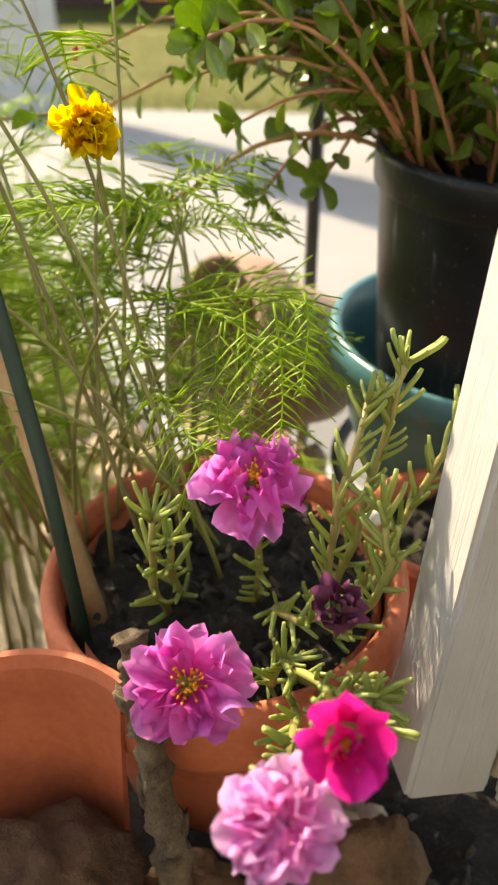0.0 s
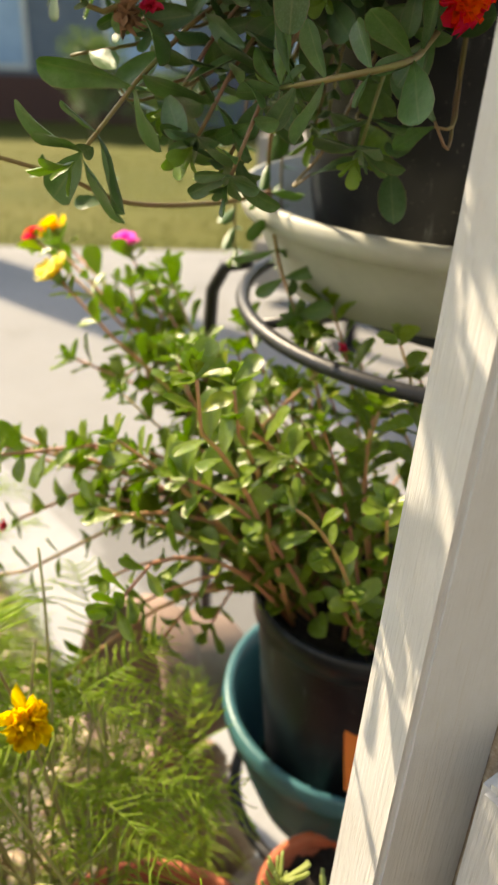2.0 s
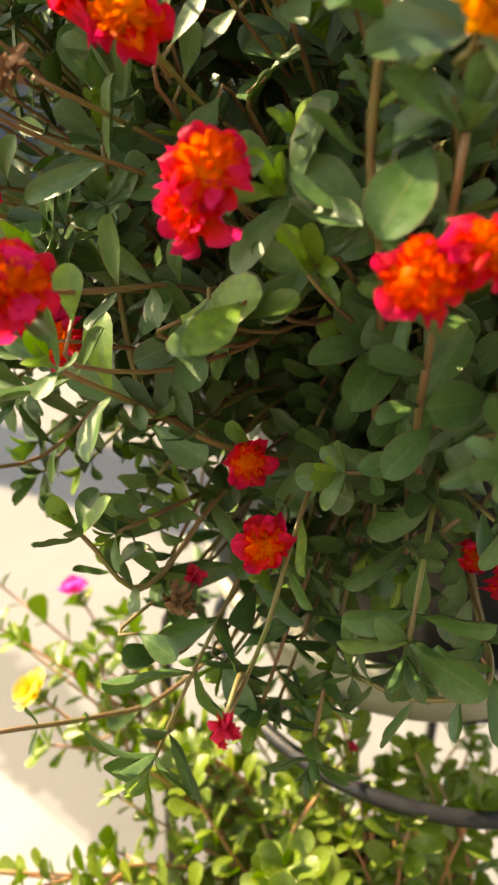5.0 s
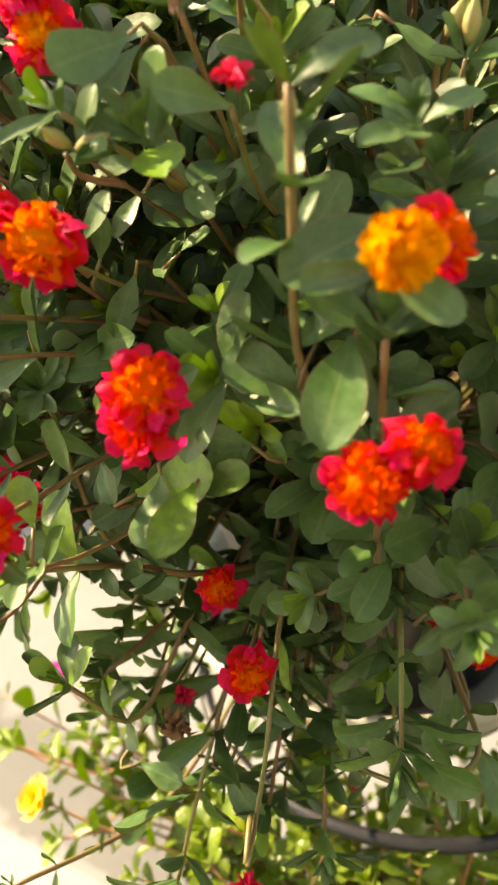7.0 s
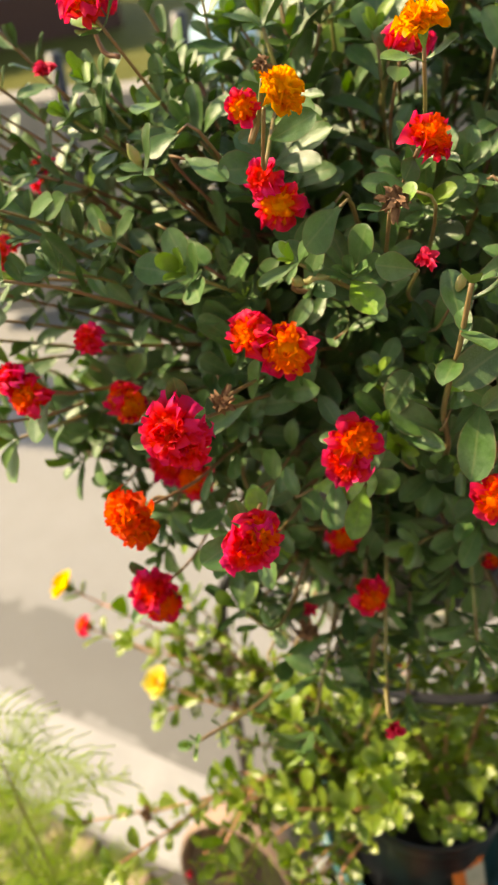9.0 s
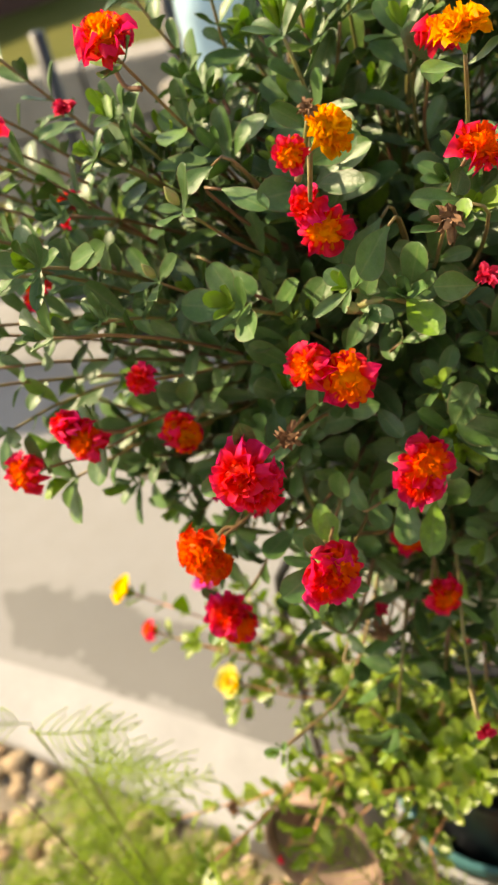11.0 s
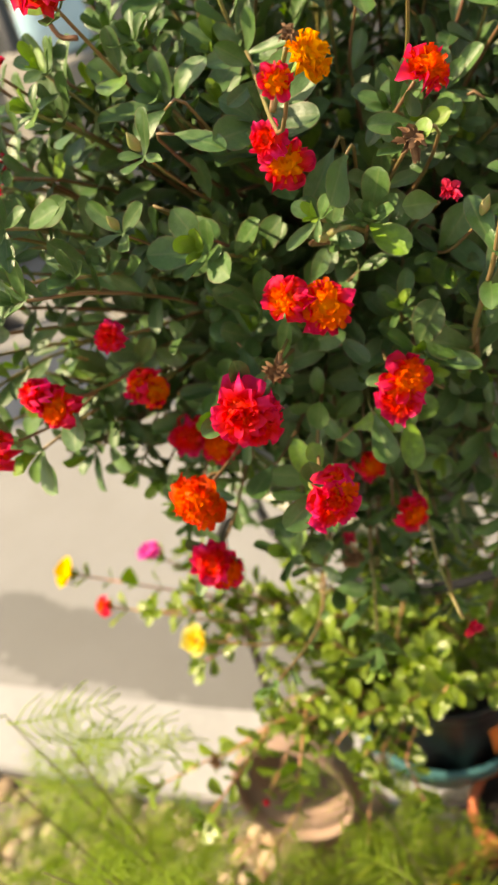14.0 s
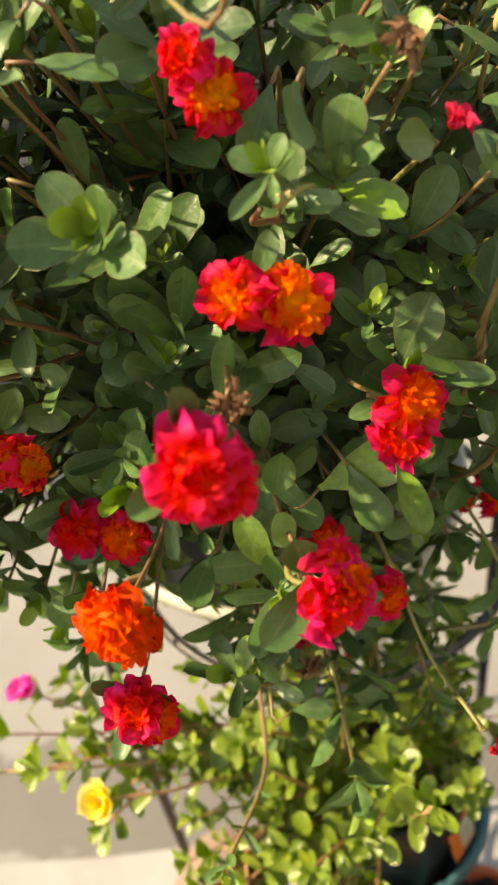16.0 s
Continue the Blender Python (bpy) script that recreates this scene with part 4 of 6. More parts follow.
def build_upper():
    p = Plant("purslane", (UP.x, UP.y, 1.05), "bushy purslane with grey-green leaves and red and orange flowers", "plant", M_LEAF, M_STEM, LEAF_SHAPES + LONG_SHAPES, 0.023, 5)
    rg = p.rg
    C, RAD = Vector((0.30, 0.335, 1.12)), Vector((0.33, 0.30, 0.28))

    p.young = M_YOUNG
    p.thin = ((-0.2, 0.20), (0.30, 0.70), (0.9, 1.30))
    # flowers: place, kind, size, facing
    S, L, F = Vector((-0.55, 0.5, 0.6)), Vector((-0.8, -0.35, 0.45)), Vector((-0.35, -0.75, 0.5))
    flowers = [
        ((0.136, 0.155, 1.088), "red", 0.80, (-0.3, -0.8, 0.25)), ((0.141, 0.190, 1.104), "red", 0.75, (-0.35, -0.7, 0.35)),
        ((0.232, 0.158, 1.064), "red", 0.55, (0.2, -0.8, 0.3)), ((0.246, 0.150, 1.058), "red", 0.95, (0.3, -0.8, 0.2)),
        ((0.109, 0.132, 1.226), "red", 0.84, F), ((0.104, 0.134, 1.213), "crimson", 0.84, (-0.6, -0.5, 0.05)),
        ((0.150, 0.087, 1.206), "red", 0.78, F), ((0.165, 0.083, 1.213), "red", 0.76, (0.1, -0.7, 0.6)),
        ((0.156, 0.080, 1.264), "gold", 0.74, (-0.2, -0.85, 0.4)), ((0.174, 0.088, 1.262), "red", 0.74, (0.5, -0.6, 0.4)),
        ((0.095, 0.163, 1.262), "orange", 0.88, (-0.4, -0.65, 0.55)), ((0.082, 0.176, 1.268), "red", 0.78, (-0.75, -0.2, 0.5)),
        ((0.108, 0.200, 1.322), "crimson", 0.62, (-0.6, -0.4, 0.5)), ((0.113, 0.194, 1.311), "orange", 0.80, (-0.4, -0.65, 0.45)),
        ((0.051, 0.128, 1.196), "crimson", 0.88, (-0.3, -0.75, 0.2)), ((0.060, 0.130, 1.200), "red", 0.85, (0.3, -0.6, 0.5)),
        ((0.034, 0.156, 1.249), "crimson", 0.98, (-0.6, -0.55, 0.45)), ((0.040, 0.152, 1.240), "crimson", 0.86, (-0.4, -0.8, 0.0)),
        ((0.016, 0.187, 1.190), "flame", 0.92, (-0.75, -0.35, 0.45)), ((0.021, 0.184, 1.179), "flame", 0.82, (-0.4, -0.8, 0.0)),
        ((0.027, 0.208, 1.112), "crimson", 0.90, (-0.35, -0.58, 0.74)), ((0.031, 0.204, 1.102), "red", 0.8, (-0.3, -0.75, 0.45)),
        ((0.165, 0.160, 1.336), "red", 0.72, (0.1, -0.6, 0.6)), ((0.096, 0.155, 1.367), "gold", 0.74, (0.4, -0.55, 0.6)),
        ((0.079, 0.156, 1.363), "orange", 0.44, (-0.5, -0.5, 0.1)), ((0.168, 0.175, 1.376), "gold", 0.85, (-0.1, 0.1, 1.0)),
        ((0.072, 0.275, 1.388), "orange", 0.9, (-0.3, -0.3, 0.8)), ((0.082, 0.292, 1.386), "red", 0.8, (0.2, -0.2, 0.8)),
        ((0.046, 0.258, 1.204), "red", 0.80, (-0.6, -0.3, 0.5)), ((0.050, 0.250, 1.202), "orange", 0.7, (0.2, -0.7, 0.5)),
        ((-0.001, 0.258, 1.224), "red", 0.80, (-0.7, -0.4, 0.5)), ((-0.006, 0.268, 1.232), "crimson", 0.65, (-0.7, 0.3, 0.5)),
        ((0.033, 0.246, 1.250), "crimson", 0.55, (-0.5, -0.5, 0.6)), ((0.021, 0.350, 1.262), "red", 0.85, (-0.6, 0.2, 0.6)),
        ((0.068, 0.265, 1.144), "crimson", 0.95, (-0.4, -0.7, 0.3)), ((-0.033, 0.283, 1.205), "red", 0.85, (-0.7, -0.3, 0.5)),
        ((0.075, 0.248, 1.140), "red", 0.85, (-0.6, -0.4, 0.4)), ((0.052, 0.35, 1.30), "red", 0.7, S), ((0.03, 0.37, 1.34), "red", 0.8, S),
        ((0.062, 0.321, 1.350), "red_bud", 1.2, (-0.4, -0.3, 0.8)), ((0.146, 0.140, 1.294), "red_bud", 1.15, (-0.2, -0.6, 0.7)),
        ((0.106, 0.095, 1.069), "red_bud", 1.15, (-0.3, -0.8, 0.4)), ((0.105, 0.097, 1.062), "red_bud", 0.55, (-0.3, -0.5, -0.4)),
        ((0.121, 0.201, 1.046), "red_bud", 1.1, (-0.1, -0.6, 0.6)),
        ((0.113, 0.189, 1.044), "dried", 1.1, (-0.5, -0.6, 0.1)), ((0.066, 0.168, 1.245), "dried", 0.8, (-0.5, -0.5, 0.2)),
        ((0.139, 0.151, 1.317), "dried", 0.9, (-0.2, -0.5, 0.6)), ((0.089, 0.158, 1.374), "dried", 0.45, (-0.3, -0.5, 0.6)),
        ((0.110, 0.175, 1.283), "bud", 1.0, (-0.6, -0.4, 0.5)), ((0.116, 0.178, 1.281), "bud", 1.1, (0.4, -0.5, 0.2)),
        ((0.155, 0.128, 1.286), "bud", 0.9, (0, -0.3, 0.9)), ((0.052, 0.240, 1.300), "bud", 0.9, (-0.4, -0.2, 0.8)),
        ((0.068, 0.232, 1.330), "bud", 1.0, (-0.4, -0.2, 0.8)), ((0.226, 0.150, 1.298), "bud", 1.1, (0, -0.2, 0.9)), ((0.224, 0.156, 1.300), "bud", 1.0, (0.4, -0.2, 0.8)),
        ((0.199, 0.107, 1.157), "bud", 0.8, (0.2, -0.2, 0.9)), ((0.20, 0.22, 1.36), "orange", 0.8, (0.2, -0.3, 0.8)), ((0.23, 0.14, 1.33), "orange", 0.6, (0.2, -0.3, 0.8)),
    ]
    p.clear = [(Vector(at), Vector(facing).normalized()) for at, kind, size, facing in flowers if kind not in ("bud", "dried")]
    backs = []
    for at, kind, size, facing in flowers:
        at = Vector(at)
        fc = Vector(facing).normalized()
        if kind not in ("bud", "red_bud", "dried"):
            at = at - fc * 0.006 * size
        blossom(p.ob, at, fc, kind, size * 0.93, rg)
        # its stem: short where it shares a shoot with a neighbour, else from the pot, meeting the flower from behind
        back = at - fc * 0.007
        near = [q for q in backs if (q[0] - back).length < (0.016 if kind in ("bud", "red_bud", "dried") else 0.030)]
        backs.append((back, fc))
        if near:
            fork = near[0][0] - near[0][1] * 0.012 - (near[0][0] - C).normalized() * 0.010
            p.stem(smooth_line([fork, fork.lerp(back, 0.5) - fc * 0.006, back], 4), 0.0013, 0.0009)
            continue
        a = math.atan2(at.y - UP.y, at.x - UP.x) + rg.uniform(-0.4, 0.4)
        base = Vector((UP.x + 0.075 * math.cos(a), UP.y + 0.075 * math.sin(a), 1.055))
        joint = back - fc * 0.014 - (back - C).normalized() * 0.030
        best = None
        for trial in range(12):
            mid = base.lerp(joint, 0.55) + Vector((0, 0, 0.05 if at.z > 1.12 else 0.085)) + tri_noise(rg, 0.014 * trial)
            line = smooth_line(bezier(base, mid, joint, 6) + [back], 4)
            hits = 0
            for q in line[:-4]:
                for c, n in p.clear:
                    s = (q - c).dot(n)
                    hits += -0.002 < s < 0.09 and (q - c - n * s).length < 0.015
            if best is None or hits < best[0]:
                best = (hits, line)
        pts = best[1]
        p.stem(pts, 0.0015, 0.0008 if kind != "bud" else 0.0006)
        out = (at - C).normalized()
        p.leafy(pts[:-4], 0.38, 0.0180, 0.025, tip=False, out=out)
        d = (pts[-1] - pts[-2]).normalized()
        if kind in ("bud", "red_bud", "dried"):
            p.whorl(back, d, out, 4, 0.017, 0.85)
        elif rg.random() < 0.8:
            p.whorl(back - d * 0.006, d, out, rg.choice((2, 3, 3)), 0.021, 0.95)

    # leafy shoots filling the bush
    made = 0
    while made < 140:
        az = rg.uniform(-math.pi, math.pi)
        el = rg.uniform(-0.5, 1.45)
        d = Vector((math.cos(az) * math.cos(el), math.sin(az) * math.cos(el), math.sin(el)))
        facing_in = d.dot(Vector((-0.66, -0.66, 0.35)))
        if facing_in < 0.0 and rg.random() < 0.8:
            continue
        if el < 0.10 and d.x > -0.62 and d.y < 0 and rg.random() < 0.80:
            continue
        if d.y > 0.1 and rg.random() < 0.78:
            continue
        if d.y > 0.35 and el < 0.35 and rg.random() < 0.85:
            continue
        rr = rg.uniform(0.70, 0.99) if facing_in > 0.35 else rg.uniform(0.62, 0.95)
        tip = C + Vector((d.x * RAD.x, d.y * RAD.y, d.z * RAD.z)) * rr
        if tip.y > 0.36 and tip.x < 0.20 and tip.z < 1.22:
            continue
        if tip.z < 0.985 or (tip.x < 0.09 and tip.z < 1.11) or (tip - Vector((0.04, -0.09, 1.26))).length < 0.12:
            continue
        if p.blocked([tip, tip.lerp(C, 0.08), tip.lerp(C, 0.16), tip.lerp(C, 0.24)]):
            continue
        a = az + rg.uniform(-0.5, 0.5)
        rb = rg.uniform(0.02, 0.095)
        base = Vector((UP.x + rb * math.cos(a), UP.y + rb * math.sin(a), 1.055))
        mid = base.lerp(tip, 0.5) + Vector((0, 0, 0.04 + 0.05 * (tip.z < 1.12))) + tri_noise(rg, 0.015)
        pts = bezier(base, mid, tip, 9)
        if not p.shoot(pts, 0.0016, 0.0009, made < 60, 0.36, 0.0205, rg.uniform(0.024, 0.033), d):
            continue
        made += 1
        for k in range(rg.choice((1, 1, 2, 2))):
            i = rg.randrange(4, 8)
            dd = ((pts[i + 1] - pts[i]).normalized() + tri_noise(rg, 0.9) + d * 0.3).normalized()
            q = [pts[i] + dd * s for s in (0, 0.018, 0.036, 0.05)]
            if p.blocked(q):
                continue
            p.shoot(q, 0.0012, 0.0009, False, 0.4, 0.014, rg.uniform(0.015, 0.023), d)

    # shoots that hang over the bowl's rim
    for k in range(19):
        tip = Vector((rg.uniform(0.095, 0.23), rg.uniform(0.14, 0.27), rg.uniform(0.985, 1.09)))
        a = math.atan2(tip.y - UP.y, tip.x - UP.x) + rg.uniform(-0.3, 0.3)
        base = Vector((UP.x + 0.09 * math.cos(a), UP.y + 0.09 * math.sin(a), 1.055))
        pts = bezier(base, base.lerp(tip, 0.55) + Vector((0, 0, 0.085)), tip, 9)
        if p.blocked(pts):
            continue
        p.shoot(pts, 0.0014, 0.0009, True, 0.25, 0.014, rg.uniform(0.021, 0.028), (tip - C).normalized())

    # low shoots on the flank towards the drive, under the flowers
    for k in range(10):
        tip = Vector((rg.uniform(0.055, 0.13), rg.uniform(0.235, 0.34), rg.uniform(1.05, 1.13)))
        base = Vector((UP.x - 0.085, UP.y + rg.uniform(-0.05, 0.02), 1.055))
        pts = bezier(base, base.lerp(tip, 0.55) + Vector((0, 0, 0.06)), tip, 9)
        if p.blocked(pts):
            continue
        p.shoot(pts, 0.0014, 0.0009, True, 0.25, 0.016, rg.uniform(0.021, 0.028), (tip - C).normalized())
    for k in range(2):
        tip = Vector((rg.uniform(0.145, 0.205), rg.uniform(0.27, 0.42), rg.uniform(0.86, 0.95)))
        a = math.atan2(tip.y - UP.y, tip.x - UP.x) + rg.uniform(-0.2, 0.2)
        base = Vector((UP.x + 0.10 * math.cos(a), UP.y + 0.10 * math.sin(a), 1.055))
        pts = bezier(base, base.lerp(tip, 0.6) + Vector((-0.03, 0, 0.10)), tip, 9)
        p.stem(pts, 0.0014, 0.0009, False)
        p.leafy(pts, 0.12, 0.013, rg.uniform(0.017, 0.023))
    # hanging and bare stems in front of the pot
    bare = [
        [(0.245, 0.27, 1.05), (0.205, 0.255, 1.055), (0.184, 0.275, 1.00), (0.182, 0.296, 0.955), (0.190, 0.285, 0.91), (0.200, 0.26, 0.885)],
        [(0.183, 0.29, 0.950), (0.150, 0.26, 0.950), (0.106, 0.222, 0.958), (0.075, 0.202, 0.975), (0.03, 0.19, 0.99)],
        [(0.27, 0.25, 1.055), (0.225, 0.19, 1.075), (0.185, 0.140, 1.130), (0.172, 0.117, 1.185), (0.166, 0.104, 1.235)],
        [(0.29, 0.24, 1.06), (0.26, 0.165, 1.115), (0.225, 0.145, 1.105), (0.205, 0.1465, 1.089)],
        [(0.222, 0.15, 1.095), (0.205, 0.118, 1.125), (0.199, 0.106, 1.154)],
        [(0.27, 0.26, 1.05), (0.235, 0.16, 1.04), (0.217, 0.119, 1.035), (0.190, 0.125, 1.028), (0.175, 0.15, 1.022)],
        [(0.24, 0.30, 1.06), (0.16, 0.26, 1.09), (0.113, 0.237, 1.107), (0.10, 0.235, 1.16), (0.095, 0.22, 1.22)],
        [(0.23, 0.28, 1.055), (0.15, 0.23, 1.075), (0.10, 0.20, 1.045), (0.075, 0.20, 1.075)],
        [(0.20, 0.20, 1.10), (0.165, 0.138, 1.19), (0.154, 0.130, 1.226), (0.150, 0.12, 1.262), (0.149, 0.115, 1.295)],
        [(0.19, 0.22, 1.08), (0.135, 0.205, 1.105), (0.110, 0.198, 1.124), (0.070, 0.165, 1.16)],
    ]
    for i, line in enumerate(bare):
        line = [Vector(q) for q in line]
        pts = smooth_line(line, 5)
        p.stem(pts, 0.0016, 0.0011)
        if i != 3:
            p.leafy(pts, 0.30 if i > 1 else 0.6, 0.017 if i != 1 else 0.030, 0.024 if i != 1 else 0.016, out=Vector((-0.4, -0.6, 0.3)))

    # large leaves standing out from the bush: base and tip
    standing_a = [(0.192, 0.169, 1.160, 0.163, 0.150, 1.146), (0.205, 0.176, 1.130, 0.183, 0.167, 1.123), (0.224, 0.175, 1.107, 0.208, 0.162, 1.094), (0.190, 0.165, 1.179, 0.206, 0.148, 1.167), (0.230, 0.173, 1.145, 0.211, 0.176, 1.144), (0.153, 0.226, 1.042, 0.150, 0.208, 1.024), (0.137, 0.180, 1.020, 0.154, 0.177, 1.032), (0.111, 0.172, 1.171, 0.136, 0.143, 1.185), (0.109, 0.225, 1.108, 0.126, 0.206, 1.100), (0.094, 0.189, 1.030, 0.106, 0.175, 1.026), (0.128, 0.179, 1.016, 0.132, 0.159, 1.003), (0.106, 0.192, 1.016, 0.086, 0.184, 1.020), (0.198, 0.221, 0.975, 0.222, 0.206, 0.984)]
    standing_b = [(0.234, 0.200, 0.983, 0.232, 0.178, 0.967), (0.242, 0.162, 1.010, 0.225, 0.167, 1.027), (0.243, 0.166, 1.007, 0.227, 0.163, 0.999), (0.225, 0.237, 0.999, 0.232, 0.213, 0.982), (0.247, 0.230, 1.002, 0.240, 0.211, 0.985), (0.166, 0.120, 1.229, 0.136, 0.090, 1.216), (0.118, 0.163, 1.180, 0.107, 0.145, 1.167), (0.181, 0.126, 1.145, 0.162, 0.114, 1.140), (0.178, 0.116, 1.260, 0.137, 0.109, 1.257), (0.161, 0.132, 1.225, 0.179, 0.135, 1.244), (0.124, 0.163, 1.177, 0.139, 0.141, 1.180), (0.135, 0.182, 1.307, 0.110, 0.172, 1.300), (0.114, 0.191, 1.252, 0.121, 0.187, 1.265)]
    standing_c = [(0.130, 0.198, 1.236, 0.118, 0.187, 1.224), (0.144, 0.146, 1.191, 0.128, 0.145, 1.200), (0.151, 0.157, 1.190, 0.136, 0.163, 1.174), (0.223, 0.134, 1.146, 0.213, 0.117, 1.145), (0.183, 0.146, 1.162, 0.170, 0.150, 1.167), (0.212, 0.167, 1.302, 0.216, 0.151, 1.294), (0.142, 0.196, 1.303, 0.121, 0.191, 1.291), (0.137, 0.195, 1.263, 0.124, 0.191, 1.253), (0.120, 0.201, 1.243, 0.122, 0.198, 1.254), (0.143, 0.188, 1.243, 0.147, 0.178, 1.250), (0.087, 0.228, 1.224, 0.060, 0.235, 1.235), (0.088, 0.220, 1.218, 0.075, 0.201, 1.212), (0.123, 0.191, 1.210, 0.100, 0.201, 1.211)]
    standing_d = [(0.124, 0.147, 1.183, 0.105, 0.128, 1.178), (0.074, 0.198, 1.158, 0.053, 0.192, 1.155), (0.083, 0.244, 1.290, 0.087, 0.222, 1.279), (0.075, 0.161, 1.177, 0.075, 0.164, 1.189), (0.185, 0.175, 1.247, 0.181, 0.146, 1.239), (0.126, 0.190, 1.213, 0.125, 0.173, 1.207), (0.091, 0.240, 1.334, 0.086, 0.243, 1.331), (0.094, 0.241, 1.322, 0.100, 0.220, 1.320), (0.125, 0.216, 1.319, 0.130, 0.195, 1.325), (0.174, 0.185, 1.216, 0.168, 0.164, 1.212), (0.158, 0.163, 1.314, 0.142, 0.173, 1.319)]
    for x0, y0, z0, x1, y1, z1 in standing_a + standing_b + standing_c + standing_d:
        base, tip = Vector((x0, y0, z0)), Vector((x1, y1, z1))
        ln = max(0.017, min(0.036, (tip - base).length * 1.08))
        if not p.leaf(base, tip - base, Vector((-0.35, -0.55, 0.75)) + tri_noise(rg, 0.35), ln, rg.choice((0, 1, 3, 5))):
            continue
        q = base - (tip - base).normalized() * 0.010
        p.stem(smooth_line([base, q - Vector((0, 0, 0.004)), q + (C - q) * 0.2 - Vector((0, 0, 0.012)), q + (C - q) * 0.5], 3), 0.0006, 0.0012, False)
    # upper back shoots, seen against the light
    for k in range(5):
        tip = Vector((rg.uniform(-0.03, 0.07), rg.uniform(0.30, 0.42), rg.uniform(1.23, 1.38)))
        base = Vector((UP.x - 0.07, UP.y + rg.uniform(-0.03, 0.06), 1.055))
        pts = bezier(base, base.lerp(tip, 0.5) + Vector((0.03, 0.0, 0.05)) + tri_noise(rg, 0.02), tip, 9)
        p.shoot(pts, 0.0015, 0.0009, False, 0.45, 0.016, rg.uniform(0.018, 0.025))
    # shoots at the bush's outer and rear rim
    for k in range(42):
        if k >= 23:
            tip = Vector((rg.uniform(-0.08, 0.02), rg.uniform(0.34, 0.44), rg.uniform(1.33, 1.44)))
        elif k < 14:
            tip = Vector((rg.uniform(-0.06, 0.03), rg.uniform(0.23, 0.34), rg.uniform(1.21, 1.34)))
        else:
            tip = Vector((rg.uniform(0.07, 0.17), rg.uniform(0.29, 0.37), rg.uniform(1.30, 1.39)))
        base = Vector((UP.x - 0.08, UP.y + rg.uniform(-0.05, 0.03), 1.055))
        pts = bezier(base, base.lerp(tip, 0.5) + Vector((0.0, 0.0, 0.06)) + tri_noise(rg, 0.025), tip, 9)
        if p.blocked(pts):
            continue
        p.shoot(pts, 0.0014, 0.0008, False, 0.35, 0.0145, rg.uniform(0.018, 0.025))
    p.finish((-0.03, -0.04, 1.33), 300, "dense grey-green succulent leaves")
    return p


